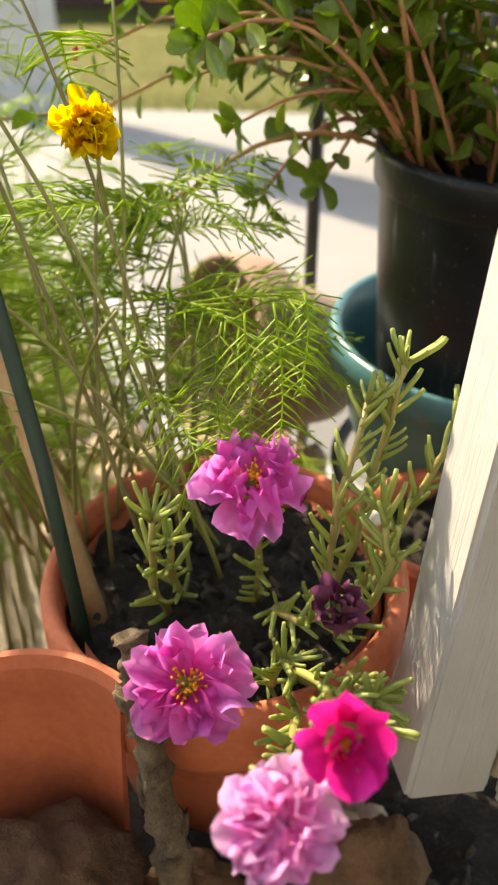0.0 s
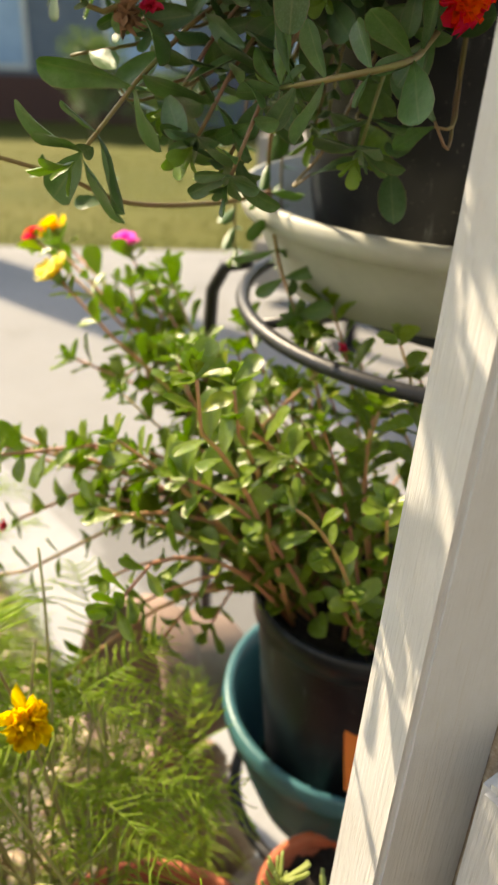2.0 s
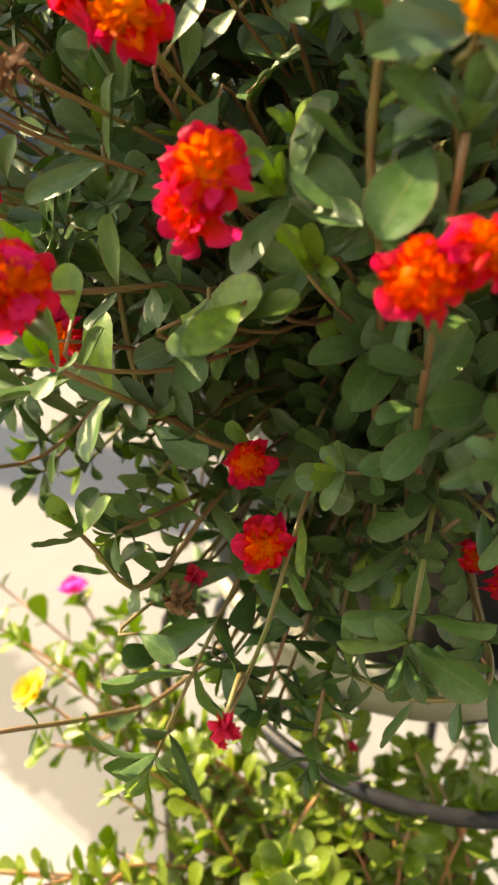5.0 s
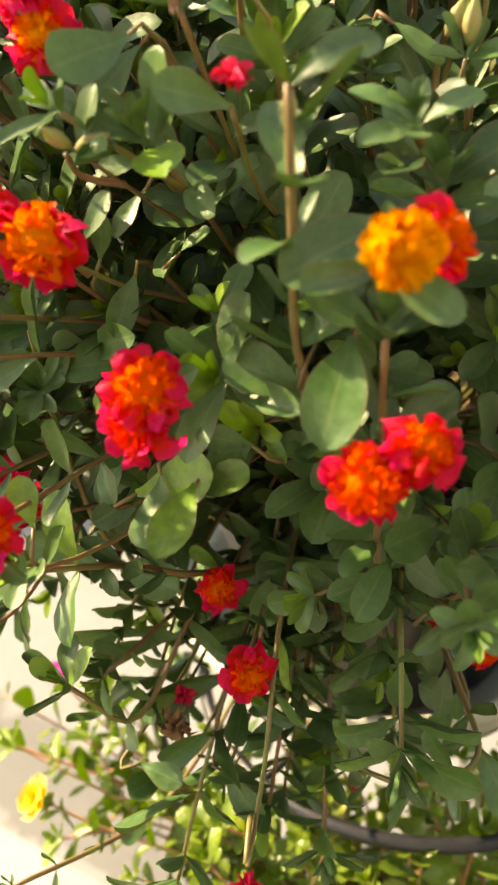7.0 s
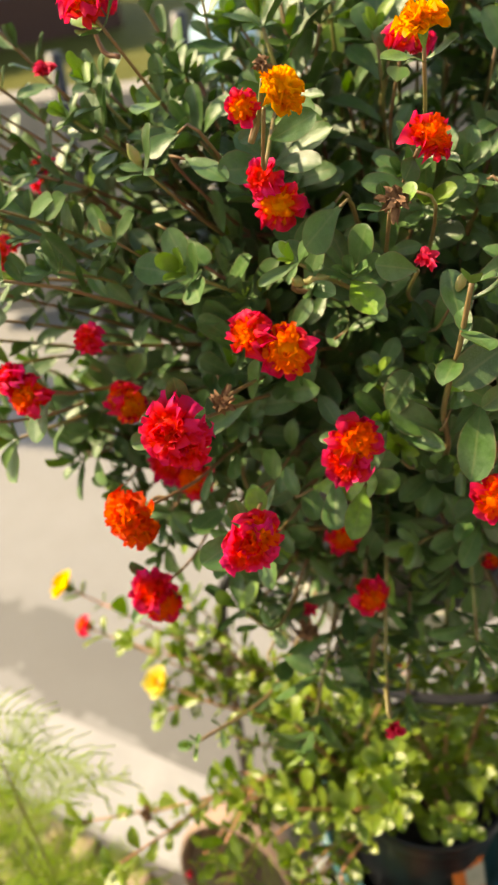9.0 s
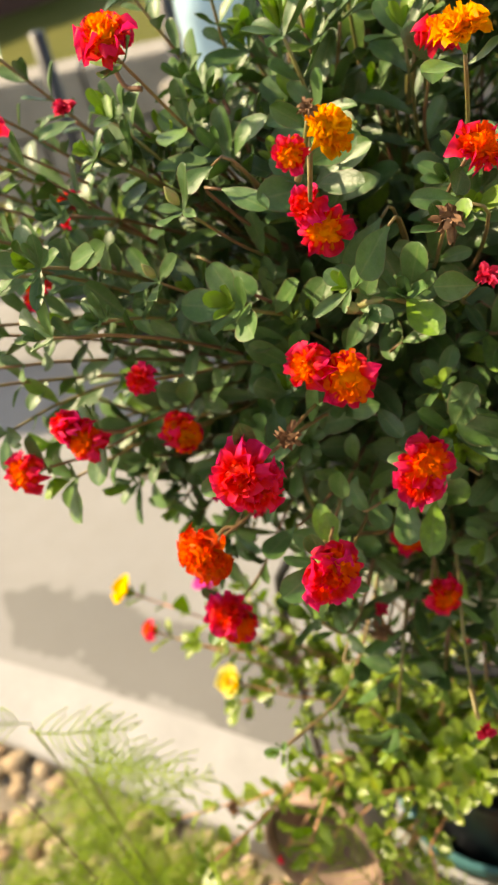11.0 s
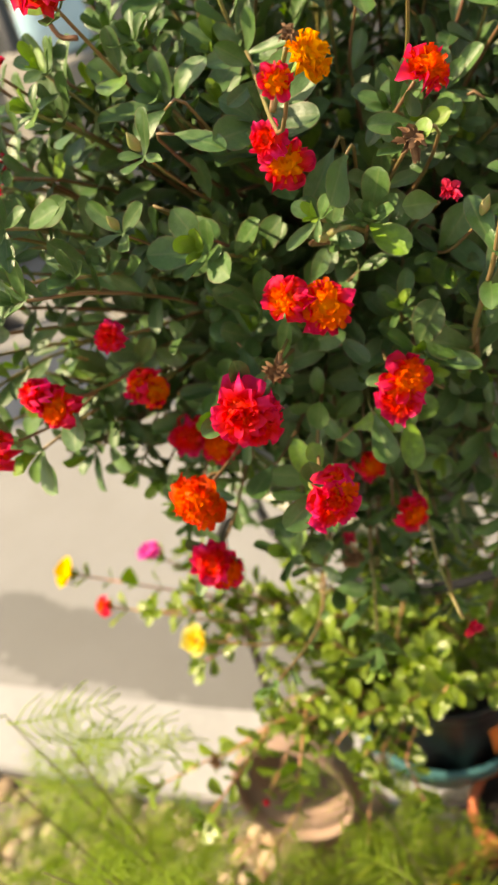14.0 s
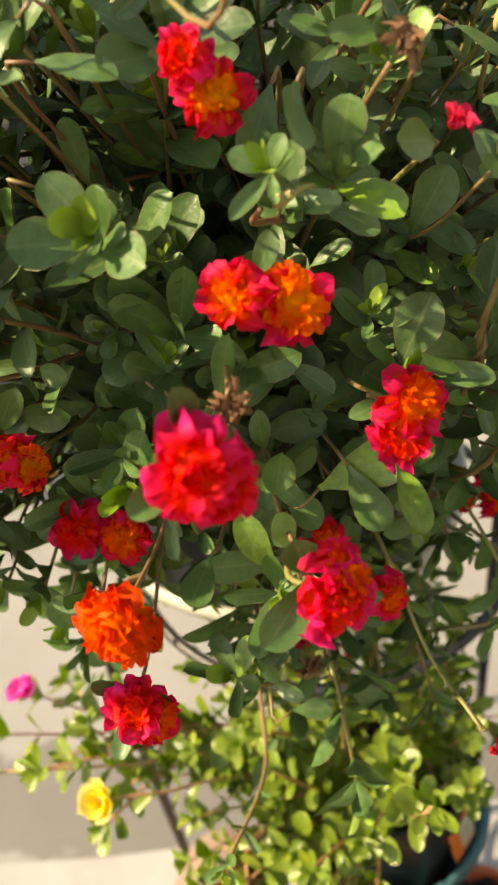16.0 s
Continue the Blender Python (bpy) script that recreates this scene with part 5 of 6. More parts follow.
# ---- the small-leaved purslane of the lower pot ----
def build_lower():
    base_c = Vector((LOW.x - 0.010, LOW.y - 0.016, 0.692))
    p = Plant("small_purslane", base_c, "light green purslane with pinkish trailing stems in the lower pot", "plant", M_LEAF_LOW, M_STEM_LOW, ROUND_SHAPES + LEAF_SHAPES[:2], 0.014, 8)
    rg = p.rg
    trails = [
        ([(0.049, 0.278, 0.765), (0.00, 0.29, 0.775), (-0.05, 0.30, 0.79)], None),
        ([(0.06, 0.27, 0.775), (0.01, 0.25, 0.80), (-0.04, 0.23, 0.83)], None),
        ([(0.133, 0.204, 0.700), (0.12, 0.195, 0.685)], None), ([(0.160, 0.214, 0.700), (0.15, 0.20, 0.690)], None),
        ([(0.083, 0.182, 0.690), (0.06, 0.165, 0.68)], None), ([(0.116, 0.162, 0.772), (0.10, 0.13, 0.77)], None),
        ([(0.144, 0.147, 0.865), (0.142, 0.135, 0.90)], None), ([(0.164, 0.18, 0.845), (0.16, 0.17, 0.88)], None),
        ([(0.085, 0.30, 0.85), (0.049, 0.318, 0.884)], ("pale", 1.25)),
        ([(0.09, 0.40, 0.83), (0.019, 0.480, 0.868)], ("yellow", 1.35)), ([(0.09, 0.34, 0.84), (0.016, 0.410, 0.884)], ("red", 0.62)),
        ([(0.12, 0.37, 0.82), (0.084, 0.430, 0.872)], ("rose", 1.2)), ([(0.18, 0.22, 0.83), (0.222, 0.237, 0.868)], ("red_bud", 0.8)),
        ([(0.05, 0.27, 0.78), (0.004, 0.271, 0.80)], ("dried", 0.9)), ([(0.06, 0.25, 0.76), (0.02, 0.24, 0.745)], ("red_bud", 0.8)),
        ([(0.10, 0.24, 0.75), (0.03, 0.22, 0.72), (-0.03, 0.21, 0.715)], None), ([(0.09, 0.25, 0.80), (0.03, 0.20, 0.82)], None),
    ]
    # loose shoots on the side towards the drive
    trails += [([(rg.uniform(0.10, 0.16), rg.uniform(0.29, 0.36), rg.uniform(0.78, 0.84)), (rg.uniform(0.03, 0.12), rg.uniform(0.34, 0.45), rg.uniform(0.79, 0.89))], None) for k in range(9)]
    for line, fl in trails:
        line = [Vector(q) for q in line]
        a = math.atan2(line[0].y - base_c.y, line[0].x - base_c.x) + rg.uniform(-0.3, 0.3)
        b = base_c + Vector((0.06 * math.cos(a), 0.06 * math.sin(a), 0))
        pts = bezier(b, b.lerp(line[0], 0.5) + Vector((0, 0, 0.045)), line[0], 8) + line[1:]
        p.stem(pts, 0.0017, 0.0010)
        p.leafy(pts, 0.28, 0.021, 0.021, tip=fl is None)
        if fl:
            d = (line[-1] - line[-2]).normalized()
            fc = (d + Vector((-0.1, -0.35, 0.35))).normalized() if fl[0] != "rose" else Vector((-0.25, 0.25, 0.93)).normalized()
            blossom(p.ob, line[-1] + d * 0.004, fc, fl[0], fl[1], rg)
            p.whorl(line[-1] - d * 0.004, d, d, 4, 0.012, 0.9)
    C, RAD = Vector((0.232, 0.245, 0.760)), Vector((0.178, 0.140, 0.135))
    made = 0
    while made < 68:
        az, el = rg.uniform(-math.pi, math.pi), rg.uniform(-0.35, 1.4)
        d = Vector((math.cos(az) * math.cos(el), math.sin(az) * math.cos(el), math.sin(el)))
        if d.dot(Vector((-0.7, -0.6, 0.4))) < -0.1 and rg.random() < 0.6:
            continue
        tip = C + Vector((d.x * RAD.x, d.y * RAD.y, d.z * RAD.z)) * rg.uniform(0.55, 1.0)
        if tip.z < 0.735 and tip.x > base_c.x - 0.095 and tip.y < base_c.y:
            continue
        made += 1
        b = base_c + Vector((0.065 * rg.uniform(0.2, 1) * math.cos(az), 0.065 * rg.uniform(0.2, 1) * math.sin(az), 0))
        pts = bezier(b, b.lerp(tip, 0.5) + Vector((0, 0, 0.03)) + tri_noise(rg, 0.028), tip, 9)
        p.stem(pts, 0.0014, 0.0008, made <= 30)
        p.leafy(pts, 0.10, 0.0175, rg.uniform(0.017, 0.026), out=d)
    p.finish((0.12, 0.0, 0.90), 300, "dense small light green leaves")
    return p


# ---- cypress vine and moss roses ----
def frond_shape(seed, length=0.085, pairs=13):
    """Feathery frond: curved midrib with paired thread-like leaflets."""
    rg = random.Random(seed)
    j = Joined()
    bend = rg.uniform(-0.5, 0.2)
    n = 10
    rib = [Vector((0.004 * math.sin(3 * i / n + seed), length * i / n, length * bend * (i / n) ** 2)) for i in range(n + 1)]
    v, f = tube(rib, 0.0007, 0.0004, 4)
    j.add(v, f)
    for k in range(pairs):
        t = 0.10 + 0.90 * k / (pairs - 1)
        i = min(n - 1, int(t * n))
        p = rib[i].lerp(rib[i + 1], t * n - i)
        d = (rib[i + 1] - rib[i]).normalized()
        ln = length * (0.36 * math.sin(math.pi * (0.22 + 0.72 * t)) + 0.05) * rg.uniform(0.85, 1.15)
        for s in (-1, 1):
            if rg.random() < 0.10:
                continue
            o = (Vector((s, 0, 0)) * rg.uniform(0.6, 1.0) + d * rg.uniform(0.35, 0.85) + Vector((0, 0, rg.uniform(-0.35, 0.4)))).normalized()
            l2 = ln * rg.uniform(0.6, 1.2)
            q = [p, p + o * l2 * 0.5 + Vector((0, 0, rg.uniform(-0.02, 0.08) * l2)), p + o * l2 + d * l2 * rg.uniform(-0.05, 0.25) + Vector((0, 0, rg.uniform(-0.35, 0.05) * l2))]
            v, f = tube(q, 0.00070, 0.00040, 3)
            j.add(v, f)
    return j


FRONDS = [frond_shape(s, ln, n) for s, ln, n in ((1, 0.075, 14), (2, 0.065, 13), (3, 0.085, 16), (4, 0.055, 12), (5, 0.075, 15))]


def build_vine():
    at = Vector((0.075, 0.075, 0.555))
    p = thing("cypress_vine", at, "feathery light green cypress vine with a yellow flower", "plant")
    rg = random.Random(21)
    shared = [mesh_of("frond", j.v, j.f, M_FROND) for j in FRONDS]
    far = Joined()
    spots = []
    tips = [(0.061, 0.085, 0.742), (0.03, 0.10, 0.80), (0.06, 0.14, 0.80), (-0.02, 0.15, 0.78), (-0.03, 0.10, 0.72), (0.00, 0.06, 0.70), (0.09, 0.13, 0.70), (0.115, 0.11, 0.67), (0.13, 0.10, 0.65), (0.10, 0.06, 0.67),
            (0.05, 0.05, 0.70), (0.02, 0.03, 0.66), (-0.05, 0.18, 0.74), (-0.09, 0.22, 0.76), (-0.12, 0.25, 0.80), (-0.08, 0.16, 0.68), (0.07, 0.19, 0.69), (0.11, 0.17, 0.65), (0.13, 0.13, 0.63), (0.02, 0.16, 0.68),
            (-0.04, 0.05, 0.64), (-0.06, 0.12, 0.62), (0.04, 0.12, 0.64), (0.00, 0.22, 0.66), (0.08, 0.02, 0.70), (-0.14, 0.20, 0.72), (-0.17, 0.28, 0.74), (-0.10, 0.30, 0.70), (0.02, 0.06, 0.78), (-0.01, 0.09, 0.82),
            (-0.14, 0.21, 0.99), (-0.11, 0.16, 0.95), (-0.17, 0.26, 0.95), (-0.12, 0.23, 0.88), (-0.19, 0.21, 0.92), (-0.10, 0.27, 0.86), (-0.16, 0.17, 0.86), (-0.07, 0.21, 0.82), (-0.20, 0.30, 0.84), (-0.13, 0.30, 0.80)]
    tips += [(-0.05 - 0.20 * rg.random(), 0.10 + 0.20 * rg.random(), 0.62 + 0.24 * rg.random()) for k in range(10)]
    # the sprawl beside the drive, and a thicker middle over the clay pot
    tips += [(rg.uniform(-0.25, -0.08), rg.uniform(0.24, 0.52), rg.uniform(0.42, 0.66)) for k in range(50)]
    tips += [(rg.uniform(0.00, 0.11), rg.uniform(0.08, 0.17), rg.uniform(0.66, 0.75)) for k in range(4)]
    tips += [(rg.uniform(0.04, 0.17), rg.uniform(0.13, 0.22), rg.uniform(0.54, 0.64)) for k in range(10)]
    tips += [(-0.105, 0.34, 0.95), (-0.085, 0.30, 0.93), (-0.13, 0.30, 0.94)]
    for n, tip in enumerate(tips):
        tip = Vector(tip)
        b = Vector((0.075 + rg.uniform(-0.05, 0.045), 0.075 + rg.uniform(-0.04, 0.05), 0.555))
        if tip.z < 0.64 and tip.y > 0.13 and tip.x > 0.03:
            b = Vector((tip.x + rg.uniform(-0.05, 0.02), tip.y + rg.uniform(-0.05, 0.03), 0.0))
            b.z = bed_z(b.x, b.y) + 0.004
        elif tip.x < -0.03:
            b = Vector((-0.02 + rg.uniform(-0.04, 0.04), 0.12 + rg.uniform(-0.04, 0.05), 0.50))
            if tip.y > 0.24:
                b = Vector((tip.x * 0.7, tip.y * 0.75, 0.0))
                b.z = bed_z(b.x, b.y) + 0.004
        mid = b.lerp(tip, 0.5) + Vector((rg.uniform(-0.02, 0.02), rg.uniform(-0.02, 0.02), 0.03))
        pts = bezier(b, mid, tip, 9)
        v, f = tube([q - at for q in pts], 0.0012, 0.0007, 6)
        put("stem", mesh_of("stem", v, f, M_FROND_STEM), p)
        for i in range(3, 9):
            if rg.random() < (0.15 if tip.x < -0.06 else 0.56):
                continue
            for k in range(1 if i < 7 else 2):
                a = rg.random() * 6.28
                d = Vector((math.cos(a), math.sin(a), rg.uniform(-0.25, 0.7))).normalized()
                spots.append((pts[i], d, Vector((0, 0, 1)) + tri_noise(rg, 0.5), rg.uniform(0.65, 1.1), rg.randrange(5)))
    roses = Vector((0.13, -0.07, 0.625))
    spots = [s for s in spots if ((s[0] - roses) - SUN_DIR * (s[0] - roses).dot(SUN_DIR)).length > 0.090 or rg.random() < 0.06]
    # threads hanging over the flower behind
    spots += [(Vector((0.120 + 0.008 * k, 0.015, 0.700 + 0.004 * k)), Vector((0.06 * k - 0.08, -0.42, -0.72)), Vector((0, -0.8, 0.5)), 0.62, k % 5) for k in range(4)]
    spots.sort(key=lambda s: (s[0] - Vector((0.10, -0.1, 0.76))).length)
    for n, (b, d, nn, s, k) in enumerate(spots):
        m = Matrix.Translation(b - at) @ frame_to(d, nn) @ Matrix.Scale(s, 4)
        if n < 280:
            put("frond", shared[k], p, m)
        else:
            far.add(FRONDS[k].v, FRONDS[k].f, m)
    if far.v:
        put("fronds", mesh_of("fronds", far.v, far.f, M_FROND), p, None, "", "stuff")
    # the yellow flower among the fronds
    o = rosette([(12, 0.0165, 0.0065, 30, 0.1, 0.007, 0.0), (12, 0.0155, 0.0055, 50, 0.05, 0.007, 0.001), (11, 0.013, 0.0048, 68, 0.0, 0.006, 0.002), (9, 0.011, 0.004, 80, 0.0, 0.006, 0.002)], 44, 0.2)
    me = mesh_of("yellow_petals", o.v, o.f, P_YELLOW)
    for at2, fc, s in (((0.062, 0.076, 0.744), (0.1, -0.70, 0.6), 1.2),):
        z = Vector(fc).normalized()
        x = z.orthogonal().normalized()
        m = Matrix.Translation(Vector(at2) - at) @ Matrix((x, z.cross(x), z)).transposed().to_4x4() @ Matrix.Scale(s, 4)
        ob = put("flower", me, p, m, "double yellow flower")
        put("calyx", CALYX, ob, Matrix.Scale(1.5, 4))
    return p


def build_moss_rose():
    at = Vector((0.125, 0.03, 0.55))
    p = thing("moss_rose", at, "moss rose with pink double flowers in a clay pot", "plant")
    rg = random.Random(33)
    needles = Joined()
    v, f = tube([(0, 0, 0), (0, 0.35, 0.05), (0, 0.75, 0.12), (0, 0.95, 0.20)], 0.088, 0.050, 6)
    shape = (v, f)
    shared = mesh_of("needle_leaf", v, f, M_NEEDLE)
    count = [0]

    def shoot(pts, r, gap, ln, tip=True):
        pts = [Vector(q) for q in pts]
        fine = []
        for a, b in zip(pts, pts[1:]):
            fine += [a.lerp(b, u) + tri_noise(rg, 0.0008) for u in (0, 0.33, 0.66)]
        fine.append(pts[-1])
        tv, tf = tube([q - at for q in fine], r, r * 0.7, 6)
        put("stem", mesh_of("stem", tv, tf, M_NEEDLE_STEM), p)
        total = sum((b - a).length for a, b in zip(fine, fine[1:]))
        n = max(2, int(total / gap))
        for k in range(n + (9 if tip else 2)):
            u = min(0.999, (k + 1) / n)
            i = int(u * (len(fine) - 1))
            q = fine[i].lerp(fine[i + 1], u * (len(fine) - 1) - i)
            d = (fine[i + 1] - fine[i]).normalized()
            a = rg.random() * 6.28
            side = Matrix.Rotation(a, 3, d) @ d.orthogonal().normalized()
            m = Matrix.Translation(q - at) @ frame_to(side * 0.8 + d * 0.65, d) @ Matrix.Scale(ln * rg.uniform(0.7, 1.25), 4)
            if count[0] < 290:
                put("leaf", shared, p, m)
            else:
                needles.add(shape[0], shape[1], m)
            count[0] += 1

    shoots = [
        [(0.155, 0.02, 0.545), (0.160, 0.00, 0.590), (0.162, 0.005, 0.628), (0.172, 0.03, 0.660)],
        [(0.160, 0.03, 0.545), (0.172, 0.02, 0.600), (0.180, 0.03, 0.645), (0.185, 0.035, 0.675)],
        [(0.165, 0.01, 0.545), (0.178, -0.005, 0.585), (0.183, -0.010, 0.615), (0.179, 0.002, 0.630)],
        [(0.14, 0.0, 0.545), (0.150, -0.04, 0.585), (0.165, -0.065, 0.605), (0.172, -0.085, 0.618)],
        [(0.15, -0.01, 0.545), (0.165, -0.045, 0.580), (0.175, -0.06, 0.600)],
        [(0.13, 0.03, 0.545), (0.132, 0.01, 0.60), (0.131, -0.008, 0.645)],
        [(0.12, 0.0, 0.545), (0.116, -0.03, 0.575), (0.113, -0.053, 0.598)],
        [(0.15, -0.02, 0.545), (0.150, -0.07, 0.59), (0.146, -0.113, 0.625)],
        [(0.155, -0.02, 0.545), (0.165, -0.08, 0.61), (0.162, -0.104, 0.645)],
        [(0.145, 0.03, 0.545), (0.140, 0.00, 0.575), (0.150, -0.02, 0.590), (0.160, -0.030, 0.605)],
        [(0.09, 0.02, 0.545), (0.088, 0.0, 0.585), (0.092, -0.005, 0.625)], [(0.095, 0.03, 0.545), (0.094, 0.01, 0.58), (0.097, 0.0, 0.61)],
        [(0.17, 0.03, 0.545), (0.185, 0.02, 0.59), (0.20, 0.03, 0.625), (0.212, 0.04, 0.645)],
        [(0.135, -0.01, 0.545), (0.14, -0.03, 0.565), (0.145, -0.035, 0.585)], [(0.17, 0.0, 0.545), (0.172, -0.03, 0.57), (0.178, -0.05, 0.585)],
    ]
    for k, s in enumerate(shoots):
        shoot(s, 0.0020, 0.0034 if k in (0, 1, 2) else 0.0042, 0.0150, tip=k not in (5, 6, 7, 8))
    # a pale stalk, bent over, with a closed whitish bud
    tv, tf = tube([q - at for q in smooth_line([Vector((0.178, 0.040, 0.545)), Vector((0.190, 0.042, 0.562)), Vector((0.192, 0.043, 0.582)), Vector((0.184, 0.042, 0.592))], 5)], 0.0017, 0.0013, 8)
    stalk = put("pale_stalk", mesh_of("pale_stalk", tv, tf, M_PALE_STALK), p, None, "pale yellow-green bent stalk")
    put("closed_bud", bud_mesh("closed_bud", M_PALE_BUD, 1.5), stalk, Matrix.Translation(Vector((0.183, 0.042, 0.592)) - at) @ Matrix.Rotation(radians(-115), 4, "Y"), "whitish closed bud")
    if needles.v:
        put("needles", mesh_of("needles", needles.v, needles.f, M_NEEDLE), p, None, "", "stuff")

    def rose(at2, facing, material, r, seed, label, rings, heart=True):
        z = Vector(facing).normalized()
        x = z.orthogonal().normalized()
        m = Matrix.Translation(Vector(at2) - at) @ Matrix((x, z.cross(x), z)).transposed().to_4x4()
        j = rosette([(c, r * a, r * b, lift, cup, r * ruf, r * h) for c, a, b, lift, cup, ruf, h in rings], seed, 0.24)
        ob = put("flower", mesh_of("pink_petals", j.v, j.f, material), p, m, label)
        if heart:
            s = stamens(34, r * 0.30, seed)
            put("stamen_tuft", mesh_of("stamen_tuft", s.v, s.f, M_STAMEN), ob)
        put("calyx", CALYX, ob, Matrix.Scale(1.6, 4))

    full = [(8, 1.06, 0.66, 2, -0.06, 0.7, 0.0), (8, 0.92, 0.46, 16, -0.05, 0.8, 0.03), (7, 0.68, 0.32, 34, -0.1, 0.8, 0.05)]
    rose((0.113, -0.062, 0.603), (0.05, -0.62, 0.75), P_PINK, 0.0245, 3, "open mauve-pink double flower with orange stamens", full)
    rose((0.146, -0.124, 0.632), (0.1, -0.50, 0.85), P_PALE_PINK, 0.0195, 4, "pale pink ruffled double flower", [(11, 1.04, 0.56, 2, -0.06, 0.6, 0.0), (10, 0.90, 0.44, 18, -0.05, 0.7, 0.03), (10, 0.70, 0.34, 38, -0.1, 0.8, 0.05), (9, 0.46, 0.30, 66, -0.1, 0.5, 0.1)])
    rose((0.131, -0.012, 0.652), (0.0, -0.42, 0.90), P_PINK, 0.0225, 6, "mauve-pink double flower behind vine threads", full)
    rose((0.161, -0.112, 0.652), (0.15, -0.70, 0.68), P_MAGENTA, 0.0165, 8, "half-closed magenta flower", [(5, 1.05, 0.9, 28, 0.15, 0.5, 0.0), (4, 0.55, 0.6, 62, 0.1, 0.4, 0.05)])
    rose((0.162, -0.052, 0.634), (-0.1, -0.6, 0.75), P_WILT, 0.0115, 9, "withered dark purple flower", [(7, 1.0, 0.7, 45, -0.2, 0.7, 0.0), (6, 0.7, 0.5, 70, -0.2, 0.6, 0.05)], False)
    return p


def clay_pot(at, r, h, material, label, segs=64, wobble=0.004, t=0.009):
    """Flower pot with a thick rolled rim over a tapering body."""
    base = r * 0.68
    c = pot("clay_pot", at, [(base * 0.92, 0.0), (base, 0.004), (r * 0.88, h - 0.042), (r * 0.89, h - 0.030), (r * 0.89 - t * 0.5, h - 0.010), (r * 0.88 - t, h - 0.05), (base * 0.8, 0.012)], material, label, "flower pot", wobble, segs)
    ring = [(r * 0.885, h - 0.040), (r * 0.985, h - 0.0385), (r, h - 0.034), (r * 1.002, h - 0.020), (r, h - 0.006), (r - 0.003, h), (r - t + 0.002, h), (r - t, h - 0.004), (r - t - 0.002, h - 0.030), (r * 0.885, h - 0.040)]
    v, f = lathe(ring, segs, wobble, 4, False)
    put("rim", mesh_of("rim", v, f, material), c, None, "thick rolled rim")
    return c


def broken_pot(at, r, h, first, last):
    """A shard of a pot's wall with its rolled rim, standing in the soil; it spans the given degrees."""
    q = thing("broken_pot", at, "broken terracotta pot shard standing among rocks", "flower pot")
    for name, wall in (("shard", [(r * 0.72, 0.0), (r * 0.90, h - 0.030), (r * 0.87, h - 0.030), (r * 0.64, 0.0)]),
                       ("rim", [(r * 0.90, h - 0.031), (r * 0.985, h - 0.028), (r, h - 0.022), (r, h - 0.005), (r - 0.003, h), (r - 0.006, h), (r - 0.008, h - 0.006), (r * 0.86, h - 0.032)])):
        n, segs = len(wall), 36
        verts, faces = [], []
        for k in range(segs + 1):
            a = radians(first + (last - first) * k / segs)
            for x, z in wall:
                jag = (0.10 if k in (0, segs) else 0.0) * noise.noise((z * 60, k, 2.0))
                verts.append((x * math.cos(a + jag), x * math.sin(a + jag), z))
        for k in range(segs):
            for i in range(n):
                j = (i + 1) % n
                faces.append((k * n + i, (k + 1) * n + i, (k + 1) * n + j, k * n + j))
        faces += [tuple(range(n)), tuple(range(segs * n + n - 1, segs * n - 1, -1))]
        put(name, mesh_of(name, verts, faces, M_TERRA, False), q)


def build_clay():
    a = clay_pot((0.114, 0.038, 0.413), 0.086, 0.150, M_TERRA, "red terracotta pot full of dark soil with moss roses")
    soil_disc(a, 0.077, 0.134, 3.0)
    broken_pot((0.050, -0.086, 0.405), 0.060, 0.170, 52, 178)
    c = clay_pot((0.164, 0.362, 0.487), 0.076, 0.115, M_TERRA_PALE, "weathered pale terracotta pot, empty, lying on a rock", 56)
    c.rotation_euler = Vector((-0.80, -0.50, 0.33)).to_track_quat("Z", "Y").to_euler()
    d = clay_pot((0.232, 0.115, 0.44), 0.05, 0.09, M_TERRA, "small terracotta pot partly behind the porch", 40)
    soil_disc(d, 0.042, 0.076, 6.0)


def rock_mesh(name, size, seed, material, subdiv=3, rough=0.55):
    bm = bmesh.new()
    bmesh.ops.create_icosphere(bm, subdivisions=subdiv, radius=1.0)
    for v in bm.verts:
        q = v.co.copy()
        k = 1 + rough * noise.noise(q * 1.3 + Vector((seed * 7.3, seed, 0))) + rough * 0.45 * noise.noise(q * 3.1 + Vector((0, seed * 5, seed))) + rough * 0.28 * noise.noise(q * 7 + Vector((seed, 0, 0))) + rough * 0.10 * noise.noise(q * 19 + Vector((seed, 2, 0)))
        v.co = Vector((q.x * size[0], q.y * size[1], q.z * size[2])) * k
    return from_bm(name, bm, material)


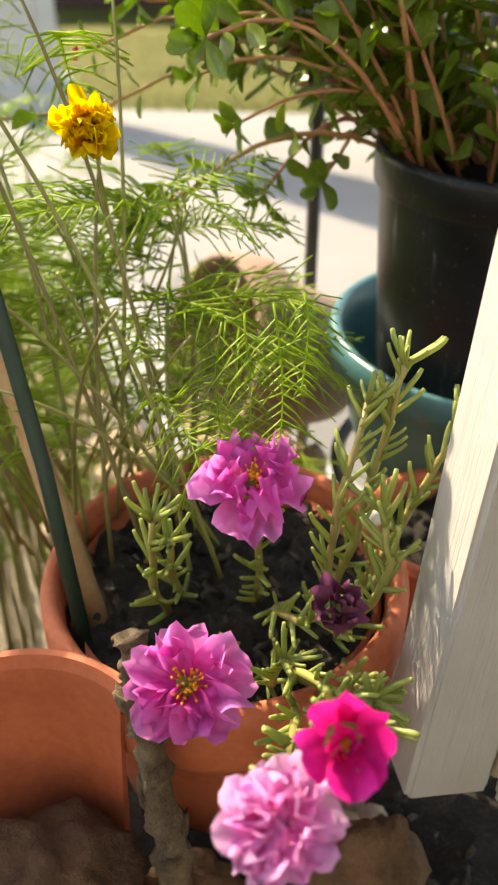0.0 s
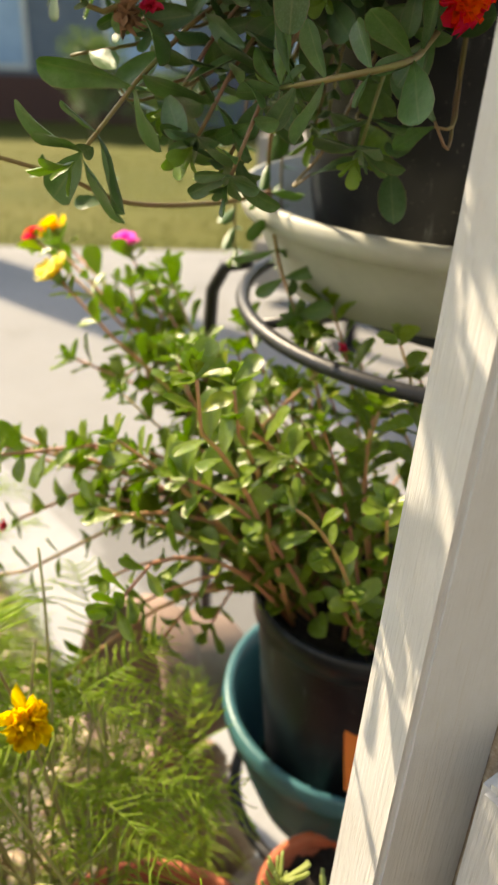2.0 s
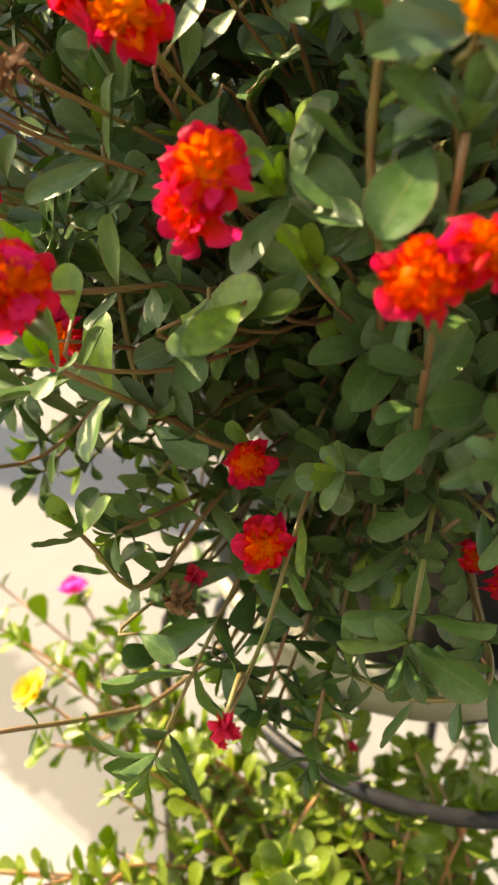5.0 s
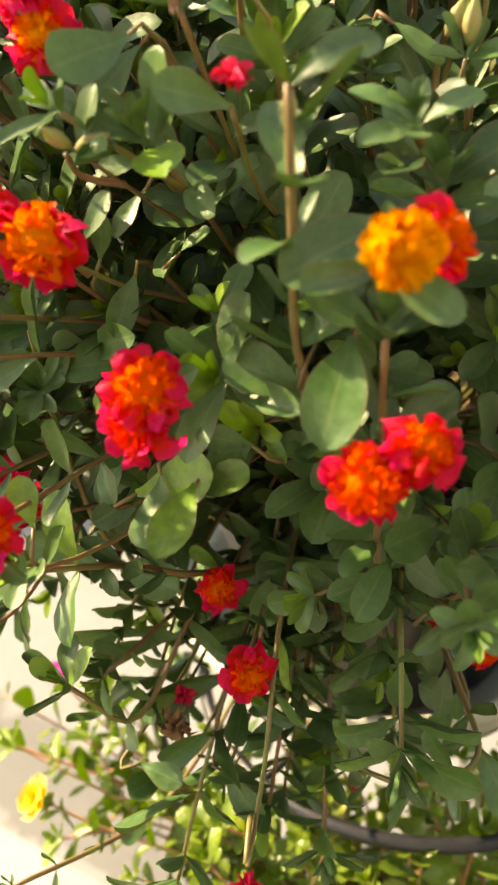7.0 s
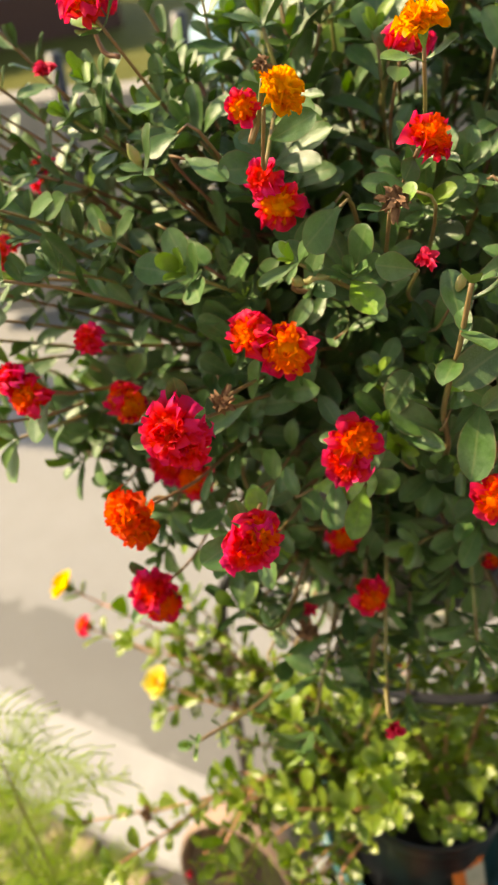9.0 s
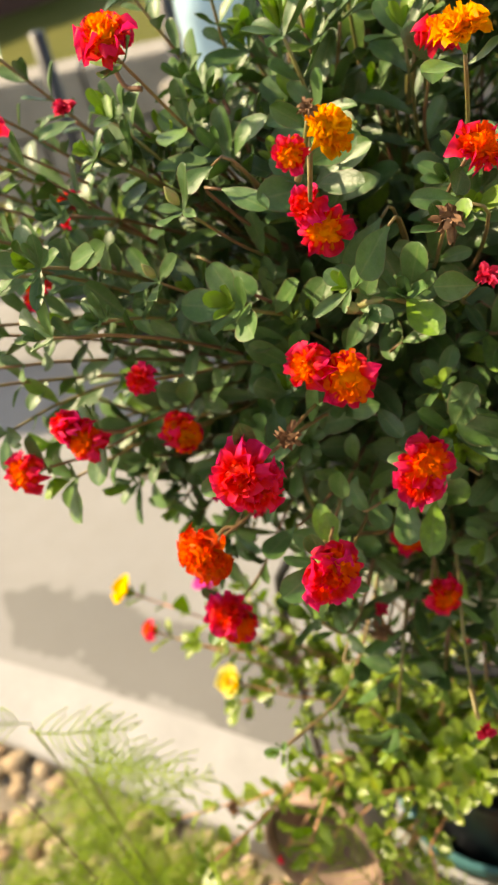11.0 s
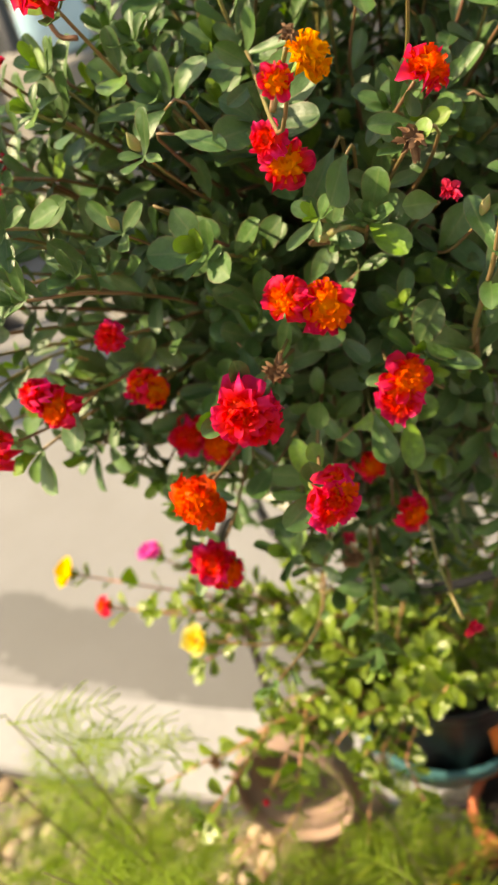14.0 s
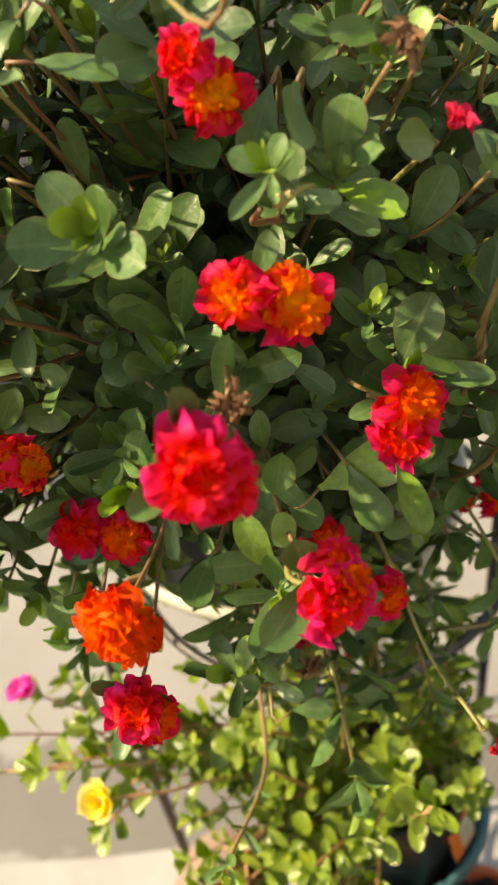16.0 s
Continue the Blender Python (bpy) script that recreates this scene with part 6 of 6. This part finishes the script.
def build_rocks():
    rocks = [((0.050, -0.082, 0.475), (0.036, 0.026, 0.040), 1, "rough brown rock within the broken pot"), ((0.010, -0.085, 0.450), (0.035, 0.03, 0.028), 2, "brown rock in the soil"), ((0.105, -0.064, 0.442), (0.028, 0.024, 0.024), 3, "dark brown rock in the soil"),
             ((0.140, -0.085, 0.440), (0.030, 0.026, 0.020), 4, "dark brown rock in the soil"), ((0.183, -0.052, 0.462), (0.026, 0.022, 0.026), 5, "brown rock under the baluster"), ((0.185, -0.095, 0.445), (0.03, 0.025, 0.018), 6, "dark rock in the soil"),
             ((0.30, -0.10, 0.435), (0.03, 0.03, 0.02), 7, "dark rock in the soil"), ((-0.05, -0.03, 0.45), (0.04, 0.035, 0.03), 8, "brown rock in the soil"), ((0.19, 0.20, 0.315), (0.075, 0.055, 0.06), 9, "sunlit tan rock below the stand"), ((0.110, 0.315, 0.328), (0.080, 0.065, 0.107), 10, "tan rock under the pale clay pot")]
    for at, size, seed, label in rocks:
        q = thing("rock", at, label, "rock", "rocks of the bed")
        put("stone", rock_mesh("stone", size, seed, M_PEBBLE if seed in (9, 10) else M_ROCK, 4), q)
    rg = random.Random(17)
    j = Joined()
    base = bmesh.new()
    bmesh.ops.create_icosphere(base, subdivisions=2, radius=1.0)
    base.verts.ensure_lookup_table()
    bv, bf = [v.co.copy() for v in base.verts], [tuple(v.index for v in f.verts) for f in base.faces]
    base.free()
    for k in range(300):
        x = rg.uniform(-0.45, 0.20)
        line = 0.57 - 1.55 * x
        y = line - 0.02 - 0.34 * rg.random() ** 1.2
        r = rg.uniform(0.008, 0.021)
        ph = rg.random() * 40
        vs = [Vector((c.x * r, c.y * r * rg_k, c.z * r * 0.7)) * (1 + 0.25 * noise.noise(c * 1.4 + Vector((ph, 0, 0)))) for rg_k in (rg.uniform(0.7, 1.3),) for c in bv]
        j.add(vs, bf, pose(x, y, bed_z(x, y) + r * 0.35, rg.uniform(-20, 20), rg.uniform(-20, 20), rg.uniform(0, 360)))
    tagged(put("pebbles", mesh_of("pebbles", j.v, j.f, M_PEBBLE)), "rounded tan pebbles along the drive's edge", "pebbles", kind="stuff")
    chips = Joined()
    for k in range(1700):
        x, y = rg.uniform(-0.25, 0.34), rg.uniform(-0.16, 0.14)
        inside = math.hypot(x - 0.114, y - 0.038) < 0.075
        z = 0.548 if inside else bed_z(x, y) + 0.006
        if not inside and math.hypot(x - 0.114, y - 0.038) < 0.092:
            continue
        s = rg.uniform(0.0015, 0.005)
        cv = [(-s, -s * 0.4, 0), (s, -s * 0.3, 0.001), (s * 0.8, s * 0.4, 0), (-s * 0.9, s * 0.35, 0.001), (0, 0, s * 0.5), (0.2 * s, 0.1 * s, -s * 0.4)]
        chips.add([Vector(q) for q in cv], [(0, 1, 4), (1, 2, 4), (2, 3, 4), (3, 0, 4), (1, 0, 5), (2, 1, 5), (3, 2, 5), (0, 3, 5)], pose(x, y, z, rg.uniform(-40, 40), rg.uniform(-40, 40), rg.uniform(0, 360)))
    tagged(put("mulch", mesh_of("mulch", chips.v, chips.f, rock_mat("bark_chip", (0.008, 0.006, 0.005), (0.028, 0.020, 0.014), (0.10, 0.075, 0.05)), False)), "dark bark chips and soil crumbs", "mulch", kind="stuff")


def build_sticks():
    s = thing("plant_stake", (0.058, -0.007, 0.542), "dark green coated plant stake pushed in the soil", "stake")
    v, f = tube([(0, 0, 0), (-0.017, 0.031, 0.082), (-0.030, 0.047, 0.144), (-0.046, 0.067, 0.218)], 0.0036, 0.0036, 8)
    put("rod", mesh_of("rod", v, f, M_STAKE), s)
    k = thing("wooden_stick", (0.057, 0.014, 0.540), "bare tan wooden stick stuck in the soil", "stick")
    v, f = tube([(0, 0, 0), (-0.019, 0.023, 0.052), (-0.042, 0.050, 0.111), (-0.060, 0.072, 0.16)], 0.0062, 0.0050, 9)
    put("rod", mesh_of("rod", v, f, M_STICK), k)
    b = thing("rotten_branch", (0.100, -0.062, 0.46), "crumbling grey-brown branch standing against the clay pot", "branch")
    pts = [Vector((0.006, -0.012, -0.01)), Vector((0.003, -0.006, 0.03)), Vector((-0.002, 0.002, 0.07)), Vector((-0.008, 0.012, 0.11)), Vector((-0.012, 0.022, 0.14))]
    fine = []
    for a, c in zip(pts, pts[1:]):
        fine += [a.lerp(c, u / 6) for u in range(6)]
    fine.append(pts[-1])
    v, f = tube([q for a, c in zip(fine, fine[1:]) for q in (a, a.lerp(c, 0.33), a.lerp(c, 0.66))] + [fine[-1]], 0.0078, 0.0050, 18)
    v = [q + Vector((noise.noise(q * 130), noise.noise(q * 130 + Vector((9, 0, 0))), noise.noise(q * 130 + Vector((0, 9, 0))))) * 0.0040 + Vector((noise.noise(q * 420), noise.noise(q * 420 + Vector((3, 0, 0))), 0)) * 0.0022 for q in v]
    put("branch", mesh_of("branch", v, f, M_BARK), b)
    for k in range(9):
        u = 0.1 + 0.1 * k
        c = fine[int(u * (len(fine) - 1))]
        a = k * 2.3
        at = c + Vector((math.cos(a) * 0.0062, math.sin(a) * 0.0062, 0))
        put("bark_flake", rock_mesh("bark_flake", (0.0046, 0.0024, 0.0085), 30 + k, M_BARK, 2, 0.8), b, Matrix.Translation(at) @ Matrix.Rotation(a + 1.57, 4, "Z") @ Matrix.Rotation(0.25, 4, "X"))


build_clay()
build_rocks()
build_sticks()
build_upper()
build_lower()
build_vine()
build_moss_rose()
